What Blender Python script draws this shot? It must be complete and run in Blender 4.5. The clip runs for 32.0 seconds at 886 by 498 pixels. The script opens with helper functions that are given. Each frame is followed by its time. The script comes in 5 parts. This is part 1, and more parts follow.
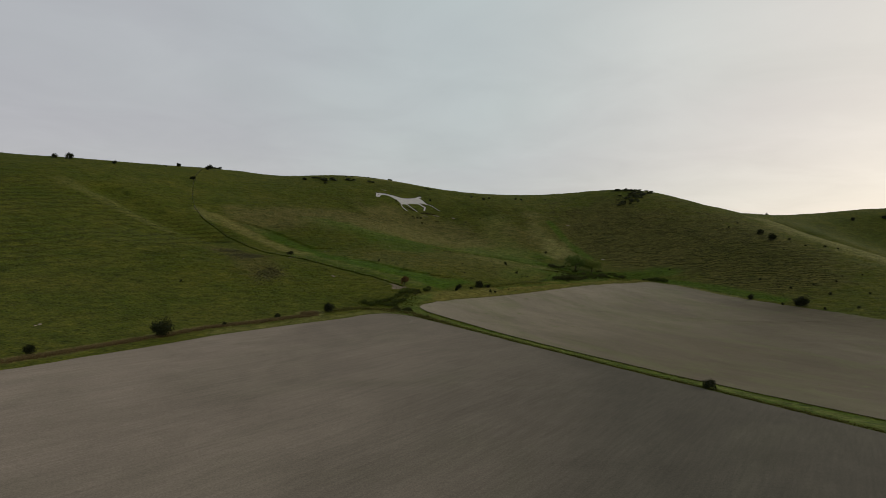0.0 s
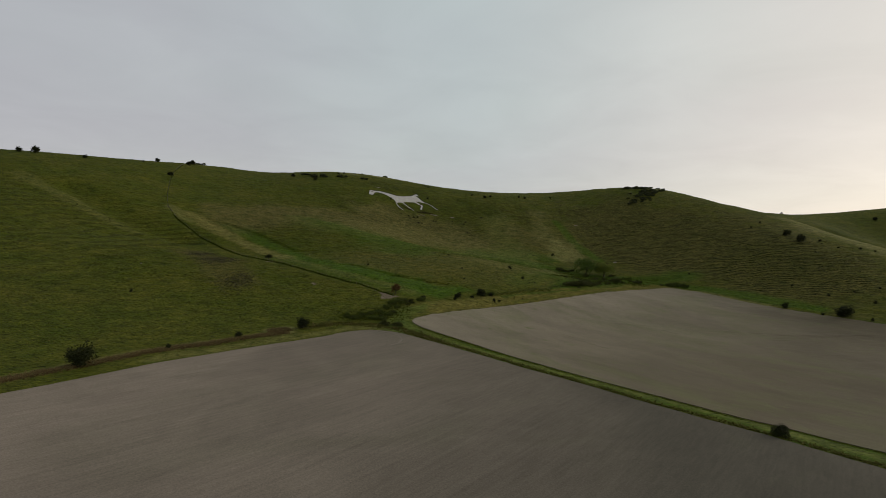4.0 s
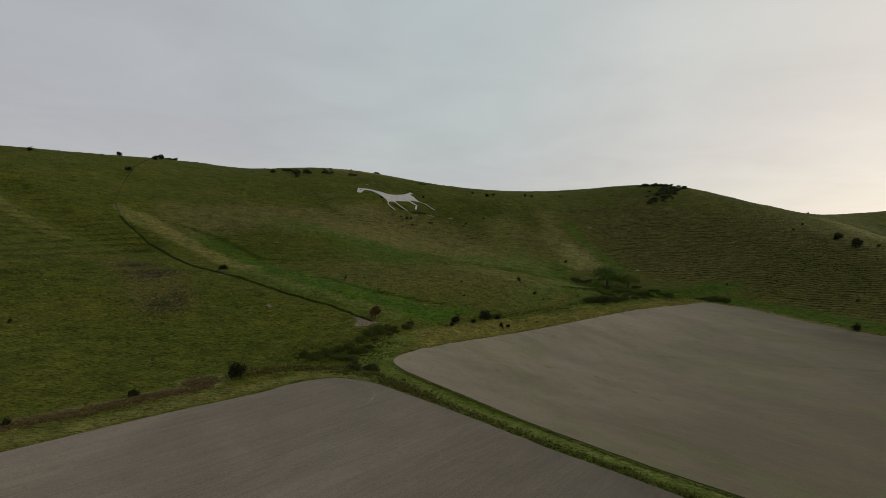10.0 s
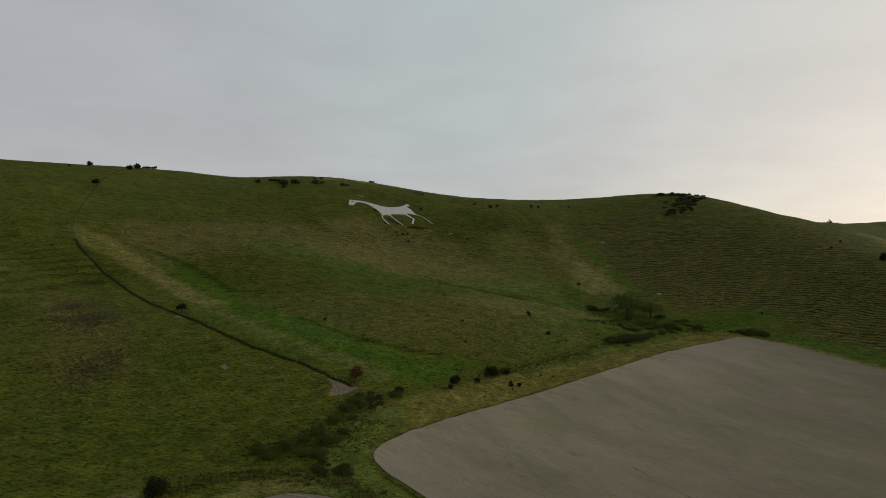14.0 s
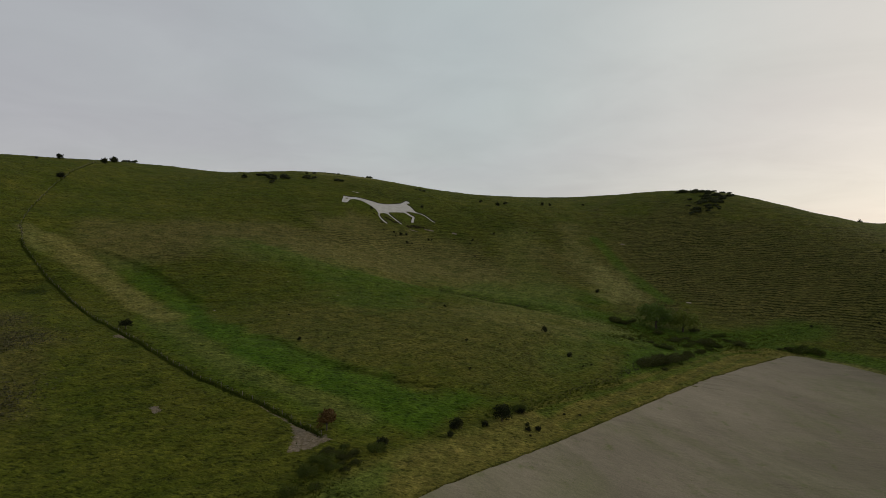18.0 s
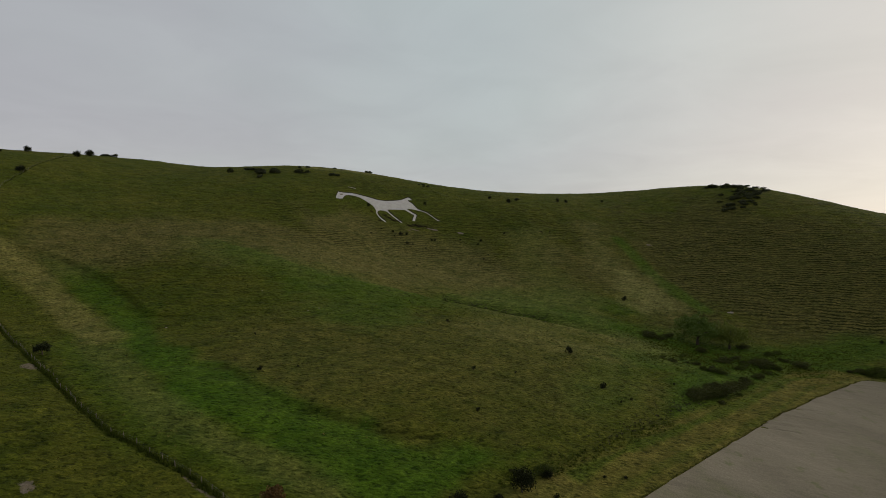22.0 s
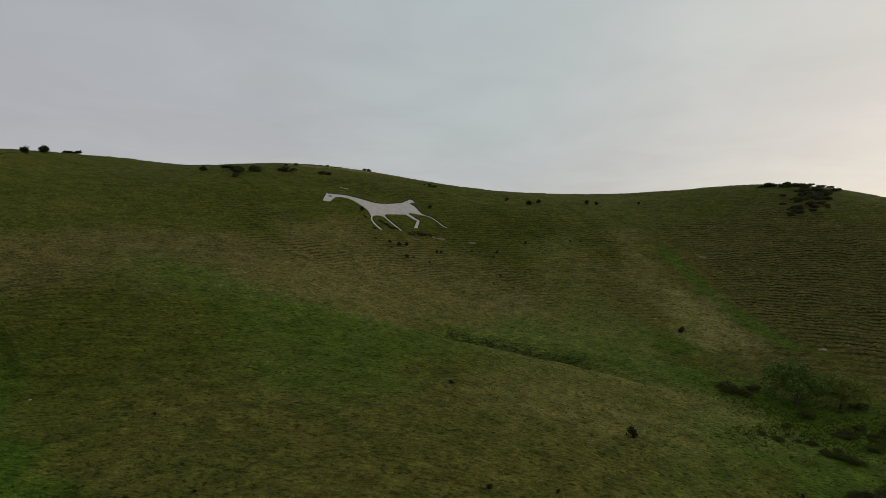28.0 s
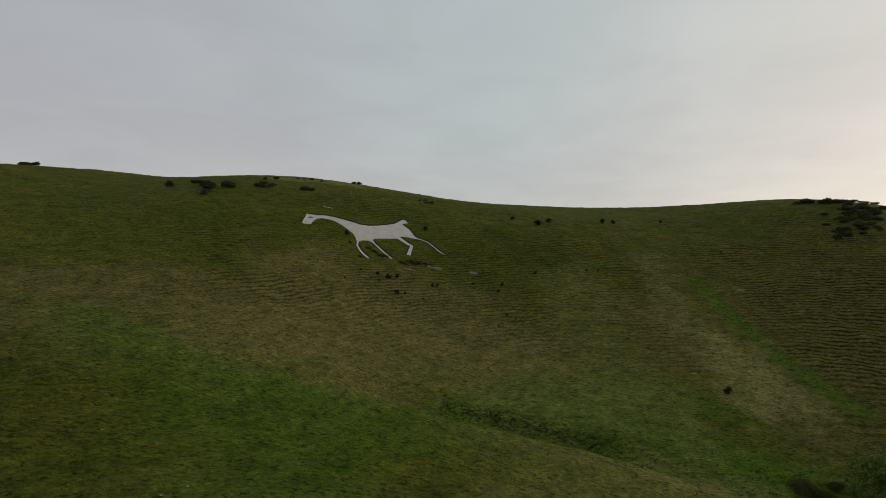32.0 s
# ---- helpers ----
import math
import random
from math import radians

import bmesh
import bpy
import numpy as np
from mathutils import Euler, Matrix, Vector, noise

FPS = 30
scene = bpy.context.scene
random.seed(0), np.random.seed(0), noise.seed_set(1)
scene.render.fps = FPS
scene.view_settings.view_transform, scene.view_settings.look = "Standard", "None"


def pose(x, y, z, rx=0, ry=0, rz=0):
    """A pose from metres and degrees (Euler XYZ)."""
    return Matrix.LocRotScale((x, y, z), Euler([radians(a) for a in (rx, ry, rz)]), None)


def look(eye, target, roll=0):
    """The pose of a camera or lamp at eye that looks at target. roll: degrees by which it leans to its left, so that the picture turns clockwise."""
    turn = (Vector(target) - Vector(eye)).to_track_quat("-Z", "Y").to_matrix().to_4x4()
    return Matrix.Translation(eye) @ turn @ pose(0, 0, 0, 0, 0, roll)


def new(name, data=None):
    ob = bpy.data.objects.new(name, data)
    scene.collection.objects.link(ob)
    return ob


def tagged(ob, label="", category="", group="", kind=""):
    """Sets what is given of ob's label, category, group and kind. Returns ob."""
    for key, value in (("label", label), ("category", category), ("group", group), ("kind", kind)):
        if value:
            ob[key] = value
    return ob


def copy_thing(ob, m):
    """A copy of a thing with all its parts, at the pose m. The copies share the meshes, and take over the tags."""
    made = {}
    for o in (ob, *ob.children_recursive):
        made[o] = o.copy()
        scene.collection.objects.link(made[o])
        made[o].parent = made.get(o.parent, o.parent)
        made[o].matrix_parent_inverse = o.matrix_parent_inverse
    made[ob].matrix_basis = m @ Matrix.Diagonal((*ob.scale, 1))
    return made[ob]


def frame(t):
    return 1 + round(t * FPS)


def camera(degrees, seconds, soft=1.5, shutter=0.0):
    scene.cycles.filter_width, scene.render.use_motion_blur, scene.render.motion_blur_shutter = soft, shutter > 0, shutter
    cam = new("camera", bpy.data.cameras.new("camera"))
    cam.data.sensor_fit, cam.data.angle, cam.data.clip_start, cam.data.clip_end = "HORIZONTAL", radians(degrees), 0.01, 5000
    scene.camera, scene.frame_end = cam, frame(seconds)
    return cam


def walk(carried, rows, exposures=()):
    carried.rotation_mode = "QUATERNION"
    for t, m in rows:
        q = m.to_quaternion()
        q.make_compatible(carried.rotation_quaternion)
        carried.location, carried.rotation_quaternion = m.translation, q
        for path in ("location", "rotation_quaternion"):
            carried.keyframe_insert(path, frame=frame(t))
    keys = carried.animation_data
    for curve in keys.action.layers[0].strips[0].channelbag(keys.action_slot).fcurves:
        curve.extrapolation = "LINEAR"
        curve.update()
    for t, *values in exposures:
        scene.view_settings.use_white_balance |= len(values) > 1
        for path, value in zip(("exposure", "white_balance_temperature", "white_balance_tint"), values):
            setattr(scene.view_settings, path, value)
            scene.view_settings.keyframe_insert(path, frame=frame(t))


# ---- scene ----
cam = camera(75.7, 32.0, soft=0.6)
METRES, EYE, TILT, LEAN, TURN = 300.0, 40.0, -1.5, 0.0, 0.0
ROWS = [
    (0.0, 0.0, 0.0, 0.0, -0.0, -0.12, 0.08),
    (0.5, 0.0008, 0.0151, 0.0009, 0.0, -0.11, 0.08),
    (1.0, 0.0012, 0.0304, 0.002, -0.01, -0.11, 0.09),
    (1.5, 0.0018, 0.0455, 0.0031, -0.01, -0.12, 0.08),
    (2.0, 0.0022, 0.0611, 0.0037, -0.01, -0.13, 0.07),
    (2.5, 0.0029, 0.0762, 0.0043, -0.01, -0.15, 0.07),
    (3.0, 0.0032, 0.0915, 0.0045, -0.02, -0.14, 0.05),
    (3.5, 0.0037, 0.1067, 0.0051, -0.03, -0.16, 0.05),
    (5.5, 0.007, 0.1691, 0.0055, 0.03, -0.11, 0.03),
    (6.0, 0.0077, 0.1846, 0.006, 0.03, -0.14, 0.03),
    (6.5, 0.0082, 0.1998, 0.0064, 0.02, -0.15, 0.03),
    (7.0, 0.0088, 0.2151, 0.0069, 0.02, -0.17, 0.04),
    (7.5, 0.0095, 0.2302, 0.0073, 0.03, -0.17, 0.05),
    (8.0, 0.01, 0.2458, 0.0077, 0.02, -0.19, 0.04),
    (8.5, 0.0106, 0.2611, 0.0083, 0.02, -0.21, 0.05),
    (9.0, 0.0114, 0.2765, 0.0096, 0.02, -0.22, 0.05),
    (9.5, 0.012, 0.292, 0.0136, 0.02, -0.21, 0.07),
    (10.0, 0.0127, 0.3075, 0.019, 0.03, -0.22, 0.07),
    (10.5, 0.0131, 0.323, 0.0244, 0.04, -0.24, 0.07),
    (11.0, 0.0138, 0.3379, 0.0304, 0.08, -0.27, 0.1),
    (11.5, 0.014, 0.3538, 0.036, 0.09, -0.29, 0.13),
    (12.0, 0.0147, 0.3695, 0.0414, 0.1, -0.29, 0.17),
    (12.5, 0.0155, 0.3848, 0.0471, 0.11, -0.29, 0.2),
    (13.0, 0.0162, 0.4003, 0.0527, 0.13, -0.3, 0.23),
    (13.5, 0.0167, 0.4156, 0.0583, 0.14, -0.28, 0.2),
    (14.0, 0.0174, 0.431, 0.0617, 0.18, -0.29, 0.2),
    (14.5, 0.0174, 0.446, 0.0632, 0.17, -0.35, 0.13),
    (16.5, 0.0208, 0.5065, 0.0662, 0.35, -0.39, 0.04),
    (17.0, 0.021, 0.5223, 0.0663, 0.5, -0.39, 0.05),
    (17.5, 0.0218, 0.5378, 0.0669, 0.67, -0.42, 0.06),
    (18.0, 0.0222, 0.5533, 0.0672, 0.69, -0.42, 0.06),
    (18.5, 0.0228, 0.5686, 0.0677, 0.71, -0.44, 0.05),
    (19.0, 0.0237, 0.584, 0.0681, 0.75, -0.45, 0.06),
    (19.5, 0.0242, 0.5993, 0.0684, 0.76, -0.46, 0.06),
    (20.0, 0.0247, 0.6146, 0.0688, 0.76, -0.46, 0.1),
    (20.5, 0.0253, 0.6299, 0.0692, 0.79, -0.47, 0.1),
    (21.0, 0.0259, 0.645, 0.0695, 0.8, -0.47, 0.1),
    (21.5, 0.0263, 0.6604, 0.0698, 1.39, -0.48, 0.12),
    (22.0, 0.0268, 0.6757, 0.0702, 1.51, -0.49, 0.13),
    (22.5, 0.0274, 0.6908, 0.0707, 1.52, -0.51, 0.14),
    (23.0, 0.0279, 0.7061, 0.071, 1.54, -0.52, 0.15),
    (23.5, 0.0282, 0.7213, 0.0713, 1.53, -0.5, 0.16),
    (24.0, 0.0284, 0.7366, 0.0716, 1.54, -0.5, 0.16),
    (24.5, 0.0289, 0.7518, 0.0719, 1.57, -0.51, 0.18),
    (26.5, 0.0309, 0.8138, 0.0747, 1.92, -0.52, 0.19),
    (27.0, 0.031, 0.8293, 0.0793, 2.26, -0.54, 0.18),
    (27.5, 0.031, 0.8449, 0.0847, 2.59, -0.55, 0.18),
    (28.0, 0.031, 0.8603, 0.0902, 2.9, -0.57, 0.17),
    (28.5, 0.0309, 0.8757, 0.0948, 2.96, -0.6, 0.16),
    (29.0, 0.0307, 0.8912, 0.0997, 2.97, -0.58, 0.14),
    (29.5, 0.0309, 0.9067, 0.1053, 2.99, -0.6, 0.13),
    (30.0, 0.0309, 0.9223, 0.1109, 3.0, -0.6, 0.12),
    (30.5, 0.0308, 0.9377, 0.1164, 3.01, -0.61, 0.13),
    (31.0, 0.0309, 0.953, 0.1219, 3.04, -0.6, 0.13),
    (31.5, 0.031, 0.9684, 0.1275, 3.04, -0.61, 0.11),
    (32.0, 0.0314, 0.9807, 0.1311, 3.05, -0.59, 0.14),
]
walk(cam, [(t, pose(0, 0, EYE, TILT, LEAN, TURN) @ pose(METRES * x, METRES * y, METRES * z, 90 + pitch, roll, yaw)) for t, x, y, z, yaw, pitch, roll in ROWS], [(0.0, 0.02), (8.0, 0.02), (13.0, -0.06), (32.0, -0.06)])
from mathutils.geometry import tessellate_polygon


# ---- world, sun, exposure ----
world = bpy.data.worlds.new("overcast_evening")
scene.world = world
world.use_nodes = True
wn, wl = world.node_tree.nodes, world.node_tree.links
wn.clear()


def wnode(kind, **props):
    n = wn.new(kind)
    for k, v in props.items():
        setattr(n, k, v)
    return n


def wmath(op, a, b=None, clamp=False):
    n = wnode("ShaderNodeMath", operation=op, use_clamp=clamp)
    for i, v in enumerate((a, b)):
        if v is None:
            continue
        if isinstance(v, (int, float)):
            n.inputs[i].default_value = v
        else:
            wl.new(v, n.inputs[i])
    return n.outputs[0]


def wmix(fac, a, b):
    n = wnode("ShaderNodeMix", data_type="RGBA")
    for i, v in ((0, fac), (6, a), (7, b)):
        if isinstance(v, (int, float)):
            n.inputs[i].default_value = v
        elif isinstance(v, tuple):
            n.inputs[i].default_value = (*v, 1)
        else:
            wl.new(v, n.inputs[i])
    return n.outputs[2]


SUN_AZ, SUN_EL = radians(68), radians(13)      # azimuth from +y towards +x
sky = wnode("ShaderNodeTexSky", sky_type="NISHITA", sun_disc=False, sun_elevation=SUN_EL, sun_rotation=SUN_AZ)
coord = wnode("ShaderNodeTexCoord").outputs["Generated"]
sep = wnode("ShaderNodeSeparateXYZ")
wl.new(coord, sep.inputs[0])
up = wmath("MAXIMUM", sep.outputs[2], 0.0)
# clouds lie on a sheet overhead, so they flatten towards the horizon
flat = wmath("ADD", up, 0.16)
sheet = wnode("ShaderNodeCombineXYZ")
wl.new(wmath("DIVIDE", sep.outputs[0], flat), sheet.inputs[0])
wl.new(wmath("DIVIDE", sep.outputs[1], flat), sheet.inputs[1])
cloud = wnode("ShaderNodeTexNoise")
cloud.inputs["Scale"].default_value, cloud.inputs["Detail"].default_value, cloud.inputs["Roughness"].default_value = 0.55, 4.0, 0.5
wl.new(sheet.outputs[0], cloud.inputs["Vector"])
wisp = wnode("ShaderNodeTexNoise")
wisp.inputs["Scale"].default_value, wisp.inputs["Detail"].default_value, wisp.inputs["Roughness"].default_value, wisp.inputs["Distortion"].default_value = 1.7, 5.0, 0.55, 0.6
wl.new(sheet.outputs[0], wisp.inputs["Vector"])
cloud_f = wmath("MULTIPLY", wmath("SUBTRACT", cloud.outputs["Fac"], 0.38), 3.2, True)
# the brighter quarter of the sky, where the sun stands behind the cloud
toward = wnode("ShaderNodeVectorMath", operation="DOT_PRODUCT")
toward.inputs[1].default_value = (math.sin(SUN_AZ) * 0.98, math.cos(SUN_AZ) * 0.98, 0.2)
wl.new(coord, toward.inputs[0])
glow = wmath("MULTIPLY", wmath("SUBTRACT", toward.outputs["Value"], 0.42), 1.75, True)
glow = wmath("POWER", glow, 1.5)
low = wmath("POWER", wmath("SUBTRACT", 1.0, up), 5.0)
grey = wmix(cloud_f, (0.43, 0.44, 0.475), (0.50, 0.555, 0.55))
# thinner, bluer cloud high up ahead, heavier cloud over the ridge
thin = wnode("ShaderNodeVectorMath", operation="DOT_PRODUCT")
thin.inputs[1].default_value = (0.05, 0.90, 0.43)
wl.new(coord, thin.inputs[0])
grey = wmix(wmath("MULTIPLY", wmath("SUBTRACT", thin.outputs["Value"], 0.88), 5.0, True), grey, (0.52, 0.60, 0.60))
heavy = wmath("MULTIPLY", wmath("SUBTRACT", -0.15, sep.outputs[0]), 1.2, True)
grey = wmix(heavy, grey, (0.435, 0.435, 0.478))
grey = wmix(wmath("MULTIPLY", low, 0.55), grey, (0.62, 0.60, 0.58))
veil = wmix(wmath("MULTIPLY", glow, wmath("ADD", wmath("MULTIPLY", low, 0.52), 0.46)), grey, (1.20, 1.06, 0.89))
wisps = wnode("ShaderNodeVectorMath", operation="SCALE")
wl.new(veil, wisps.inputs[0])
wl.new(wmath("ADD", wmath("MULTIPLY", wmath("SUBTRACT", wisp.outputs["Fac"], 0.5), 0.22), 1.0), wisps.inputs["Scale"])
veil = wisps.outputs[0]
sky_part = wnode("ShaderNodeVectorMath", operation="SCALE")
wl.new(sky.outputs[0], sky_part.inputs[0])
sky_part.inputs["Scale"].default_value = 0.08
final = wmix(0.9, sky_part.outputs[0], veil)
bg = wnode("ShaderNodeBackground")
wl.new(final, bg.inputs["Color"])
bg.inputs["Strength"].default_value = 1.0
wout = wnode("ShaderNodeOutputWorld")
wl.new(bg.outputs[0], wout.inputs["Surface"])

sun = new("sun", bpy.data.lights.new("sun", "SUN"))
sun.data.energy, sun.data.angle, sun.data.color = 1.2, radians(20), (1.0, 0.87, 0.7)
sun.matrix_world = look((0, 0, 300), (-300 * math.sin(SUN_AZ) * math.cos(SUN_EL), -300 * math.cos(SUN_AZ) * math.cos(SUN_EL), 300 - 300 * math.sin(SUN_EL)))

# ---- the lie of the land: control heights every 60 m, row by row away from the fields ----
LAND_FOOT = [
    (-1, 0, 0, 0, 0, 0, 0, 0, 0, 0, 0, 0, 0, 0, 0, 0, 0, 0, 0, 0),
    (1, 0, 0, 0, 0, 0, 0, 0, 0, 0, 0, 0, 0, 0, 0, 0, 0, 0, 0, 0),
    (12, 11, 10, 9, 8, 6, 3, 1, 0, 3, -2, -5, -3, 0, 2, 2, 2, 2, 2, 3),
    (31, 29, 28, 26, 22, 17, 12, 7, 1, 2, 0, -3, -1, 4, 7, 7, 5, 5, 6, 8),
    (52, 51, 49, 45, 40, 32, 24, 22, 19, 11, 1, 4, 3, 13, 17, 14, 10, 10, 11, 14),
]
LAND_SLOPE = [
    (73, 72, 70, 65, 58, 45, 28, 13, 16, 30, 17, 12, 8, 30, 33, 22, 15, 14, 18, 22),
    (91, 90, 88, 82, 76, 62, 47, 37, 40, 25, 18, 13, 19, 54, 49, 28, 18, 19, 25, 31),
    (101, 100, 98, 89, 88, 75, 56, 55, 47, 22, 29, 27, 39, 66, 58, 37, 22, 23, 32, 40),
    (105, 103, 99, 90, 89, 87, 72, 77, 75, 57, 64, 56, 69, 85, 73, 63, 34, 25, 34, 46),
    (104, 101, 96, 91, 89, 93, 82, 93, 93, 83, 83, 78, 100, 99, 71, 69, 46, 32, 41, 59),
]
LAND_RIDGE = [
    (100, 97, 94, 92, 92, 94, 89, 98, 93, 86, 84, 92, 101, 103, 80, 83, 71, 67, 78, 85),
    (96, 94, 92, 91, 91, 91, 89, 91, 88, 89, 92, 90, 90, 86, 74, 77, 81, 85, 91, 89),
    (94, 92, 90, 90, 89, 87, 85, 83, 81, 80, 81, 81, 81, 75, 65, 64, 68, 72, 78, 80),
    (92, 91, 90, 89, 87, 85, 82, 78, 75, 72, 72, 73, 73, 67, 56, 51, 52, 57, 65, 74),
]
BIG = [(-98.9, 126.5), (-77.7, 164.4), (-71.1, 177.8), (-66.2, 184.6), (-60.5, 192.4), (-54.0, 201.6), (-45.7, 210.8), (-35.9, 221.6), (-33.1, 225.9), (-27.3, 231.7), (-21.0, 233.8), (-13.5, 232.7), (-1.4, 223.3), (11.9, 212.3), (23.0, 201.6), (34.0, 193.9), (45.6, 184.2), (61.8, 170.8), (76.5, 158.8), (100.1, 127.6)]
RIGHT = [(-10.6, 249.3), (-9.6, 254.4), (-4.6, 260.7), (6.8, 272.5), (23.7, 288.0), (31.4, 295.4), (48.3, 312.0), (69.5, 331.3), (97.2, 356.2), (132.9, 386.4), (142.8, 392.4), (152.1, 384.2), (160.3, 375.3), (178.4, 343.5), (193.3, 315.5), (223.4, 286.4), (111.0, 141.6), (83.6, 168.8), (71.0, 176.8), (61.4, 185.2), (49.2, 193.0), (35.4, 203.4), (19.0, 218.2), (5.7, 232.0), (-2.0, 239.0), (-7.2, 244.0)]
HORSE_A = [(-62.1, 530.6), (-62.6, 533.3), (-62.7, 537.1), (-63.1, 541.0), (-62.1, 540.2), (-61.0, 540.9), (-58.8, 541.2), (-55.5, 543.1), (-51.8, 543.6), (-48.0, 543.6), (-44.2, 543.7), (-40.3, 543.2), (-36.7, 544.4), (-33.3, 546.7), (-29.9, 549.6), (-26.5, 553.1), (-24.9, 556.8), (-23.6, 559.8), (-22.3, 559.9), (-20.7, 557.8), (-21.9, 556.7), (-23.1, 555.3), (-22.4, 553.8), (-20.1, 552.0), (-17.9, 548.5), (-16.1, 545.5), (-14.2, 544.8), (-12.5, 544.6), (-10.1, 543.6), (-7.4, 540.8), (-4.8, 537.9), (-2.8, 536.8), (-3.0, 536.45), (-5.05, 537.5), (-7.65, 540.35), (-10.3, 543.15), (-12.6, 544.15), (-14.3, 544.3), (-16.4, 543.9), (-18.5, 543.9), (-21.1, 543.3), (-22.5, 541.9), (-20.8, 540.7), (-18.6, 538.8)]
HORSE_B = [(-16.6, 537.9), (-16.2, 536.6), (-16.5, 532.7), (-16.5, 529.9), (-18.1, 529.3), (-17.8, 533.4), (-17.5, 537.0), (-19.2, 537.5), (-21.7, 539.2), (-23.3, 540.2), (-27.0, 538.2), (-30.4, 536.1), (-32.5, 534.5), (-32.8, 533.1), (-31.4, 530.9), (-28.3, 527.9), (-25.1, 525.2), (-23.3, 523.8), (-23.9, 523.2), (-26.5, 525.3), (-29.8, 528.4), (-32.7, 531.3), (-34.5, 531.7), (-36.7, 530.6), (-37.8, 528.8), (-37.7, 525.9), (-35.9, 522.7), (-33.6, 520.4), (-31.8, 519.1), (-32.4, 518.5), (-34.4, 519.9), (-36.8, 522.6), (-38.3, 525.5), (-38.6, 528.3), (-39.6, 530.7), (-41.4, 533.8), (-44.1, 535.9), (-47.4, 538.4), (-50.2, 539.8), (-52.8, 540.3), (-56.0, 539.8), (-57.8, 538.3), (-58.5, 535.3), (-58.8, 532.0), (-60.4, 530.7)]
HORSE = HORSE_A + HORSE_B
EYE_PATCH = [(-61.6, 537.1), (-61.1, 538.3), (-59.9, 538.7), (-59.5, 537.8), (-60.6, 536.5)]
FENCE = [(-168.9, 397.9), (-163.5, 392.5), (-139.1, 373.3), (-119.7, 356.8), (-98.9, 338.6), (-81.3, 323.0), (-64.9, 309.0), (-52.5, 299.7), (-43.2, 295.4), (-34.4, 290.9), (-27.2, 286.6), (-20.0, 282.5)]
HILLFENCE = [(-166.1, 395.6), (-177.7, 409.0), (-187.7, 428.5), (-203.3, 464.7), (-217.7, 503.4), (-229.7, 547.4)]
LUSH_C = [(29.1, 456.1), (49.2, 439.5), (66.7, 425.4), (83.5, 417.0)]
LUSH_D = [(64.8, 381.0), (89.9, 400.8), (123.9, 412.2), (160.3, 417.8)]
LUSH_E = [(99.7, 531.8), (104.4, 509.4), (109.6, 486.0), (118.5, 460.3)]
STRAW_A = [(-166.2, 404.4), (-140.7, 390.4), (-111.3, 370.2), (-79.5, 339.3), (-49.2, 309.9), (-29.2, 297.2), (-17.1, 291.7)]
STRAW_B = [(90.4, 561.5), (94.3, 535.8), (96.1, 513.7), (96.7, 498.4), (97.3, 479.4), (97.5, 467.2)]
STRAW_C = [(27.8, 400.5), (58.1, 408.2), (68.4, 390.5)]
STRAW_D = [(-26.8, 492.0), (-5.0, 488.1), (18.1, 471.4)]
STRAW_E = [(-4.9, 265.1), (3.7, 274.8), (15.4, 288.5), (35.4, 308.5), (59.6, 329.5), (89.7, 355.2), (128.3, 388.3), (145.6, 396.2)]
STRAW_F = [(-104.6, 133.8), (-78.8, 187.8), (-73.5, 195.5), (-66.8, 203.3), (-59.5, 213.0), (-50.3, 223.0), (-55.5, 222.5), (-50.6, 227.0)]
STRAW_G = [(304.7, 499.4), (297.8, 431.7), (302.1, 392.4)]
STRAW_H = [(-264.3, 397.0), (-236.1, 382.7), (-213.3, 372.3), (-192.2, 363.7), (-170.7, 352.3)]
STRAW_I = [(-176.2, 410.4), (-158.9, 397.3)]
BROWN_B = [(-132.5, 423.6), (-104.9, 442.5), (-54.1, 461.8), (-30.4, 463.9)]
BROWN_C = [(156.5, 502.3), (180.0, 476.8)]
MARGIN = [(-15.1, 236.1), (14.1, 215.8), (42.0, 195.4), (72.5, 174.9), (93.3, 151.7), (105.4, 134.4)]
SOIL = [(-22.6, 281.2, 3.5), (-85.9, 325.1, 4.6), (-54.7, 283.1, 2.3)]
CHALK = [(9.5, 525.9, 3.7), (-5.6, 525.1, 4.1), (-15.8, 519.6, 4.9), (-57.0, 553.0, 4.2), (115.6, 526.7, 3.0), (-18.5, 517.3, 1.8), (-8.4, 524.9, 2.3)]
THORN = [(-85.1, 171.9, 6.8), (-46.1, 228.9, 5.0), (-61.9, 212.4, 2.6), (-103.4, 141.7, 3.5), (76.1, 161.6, 4.3), (201.7, 320.0, 9.1), (183.9, 339.7, 4.4), (246.3, 442.7, 5.6), (246.0, 426.4, 7.1), (-213.2, 487.3, 5.1), (-274.0, 477.2, 4.0), (-301.9, 462.9, 7.1), (-311.3, 459.0, 5.3), (-253.2, 523.5, 2.4), (-248.7, 538.5, 4.9), (-230.8, 568.9, 4.7), (-225.7, 549.0, 5.3), (-232.7, 571.7, 5.5), (479.6, 668.0, 5.7), (-7.2, 281.3, 3.1), (8.1, 293.5, 3.4), (6.7, 289.8, 1.9), (24.9, 298.1, 1.5), (27.3, 299.2, 1.5), (14.7, 296.2, 2.2), (24.2, 305.7, 2.3), (-74.6, 193.5, 1.7)]
RUST = [(-19.2, 284.2, 4.7)]
BARE = [(19.0, 300.0, 5.1)]
TREE = [(97.1, 416.7, 16.0), (108.8, 416.5, 11.5)]
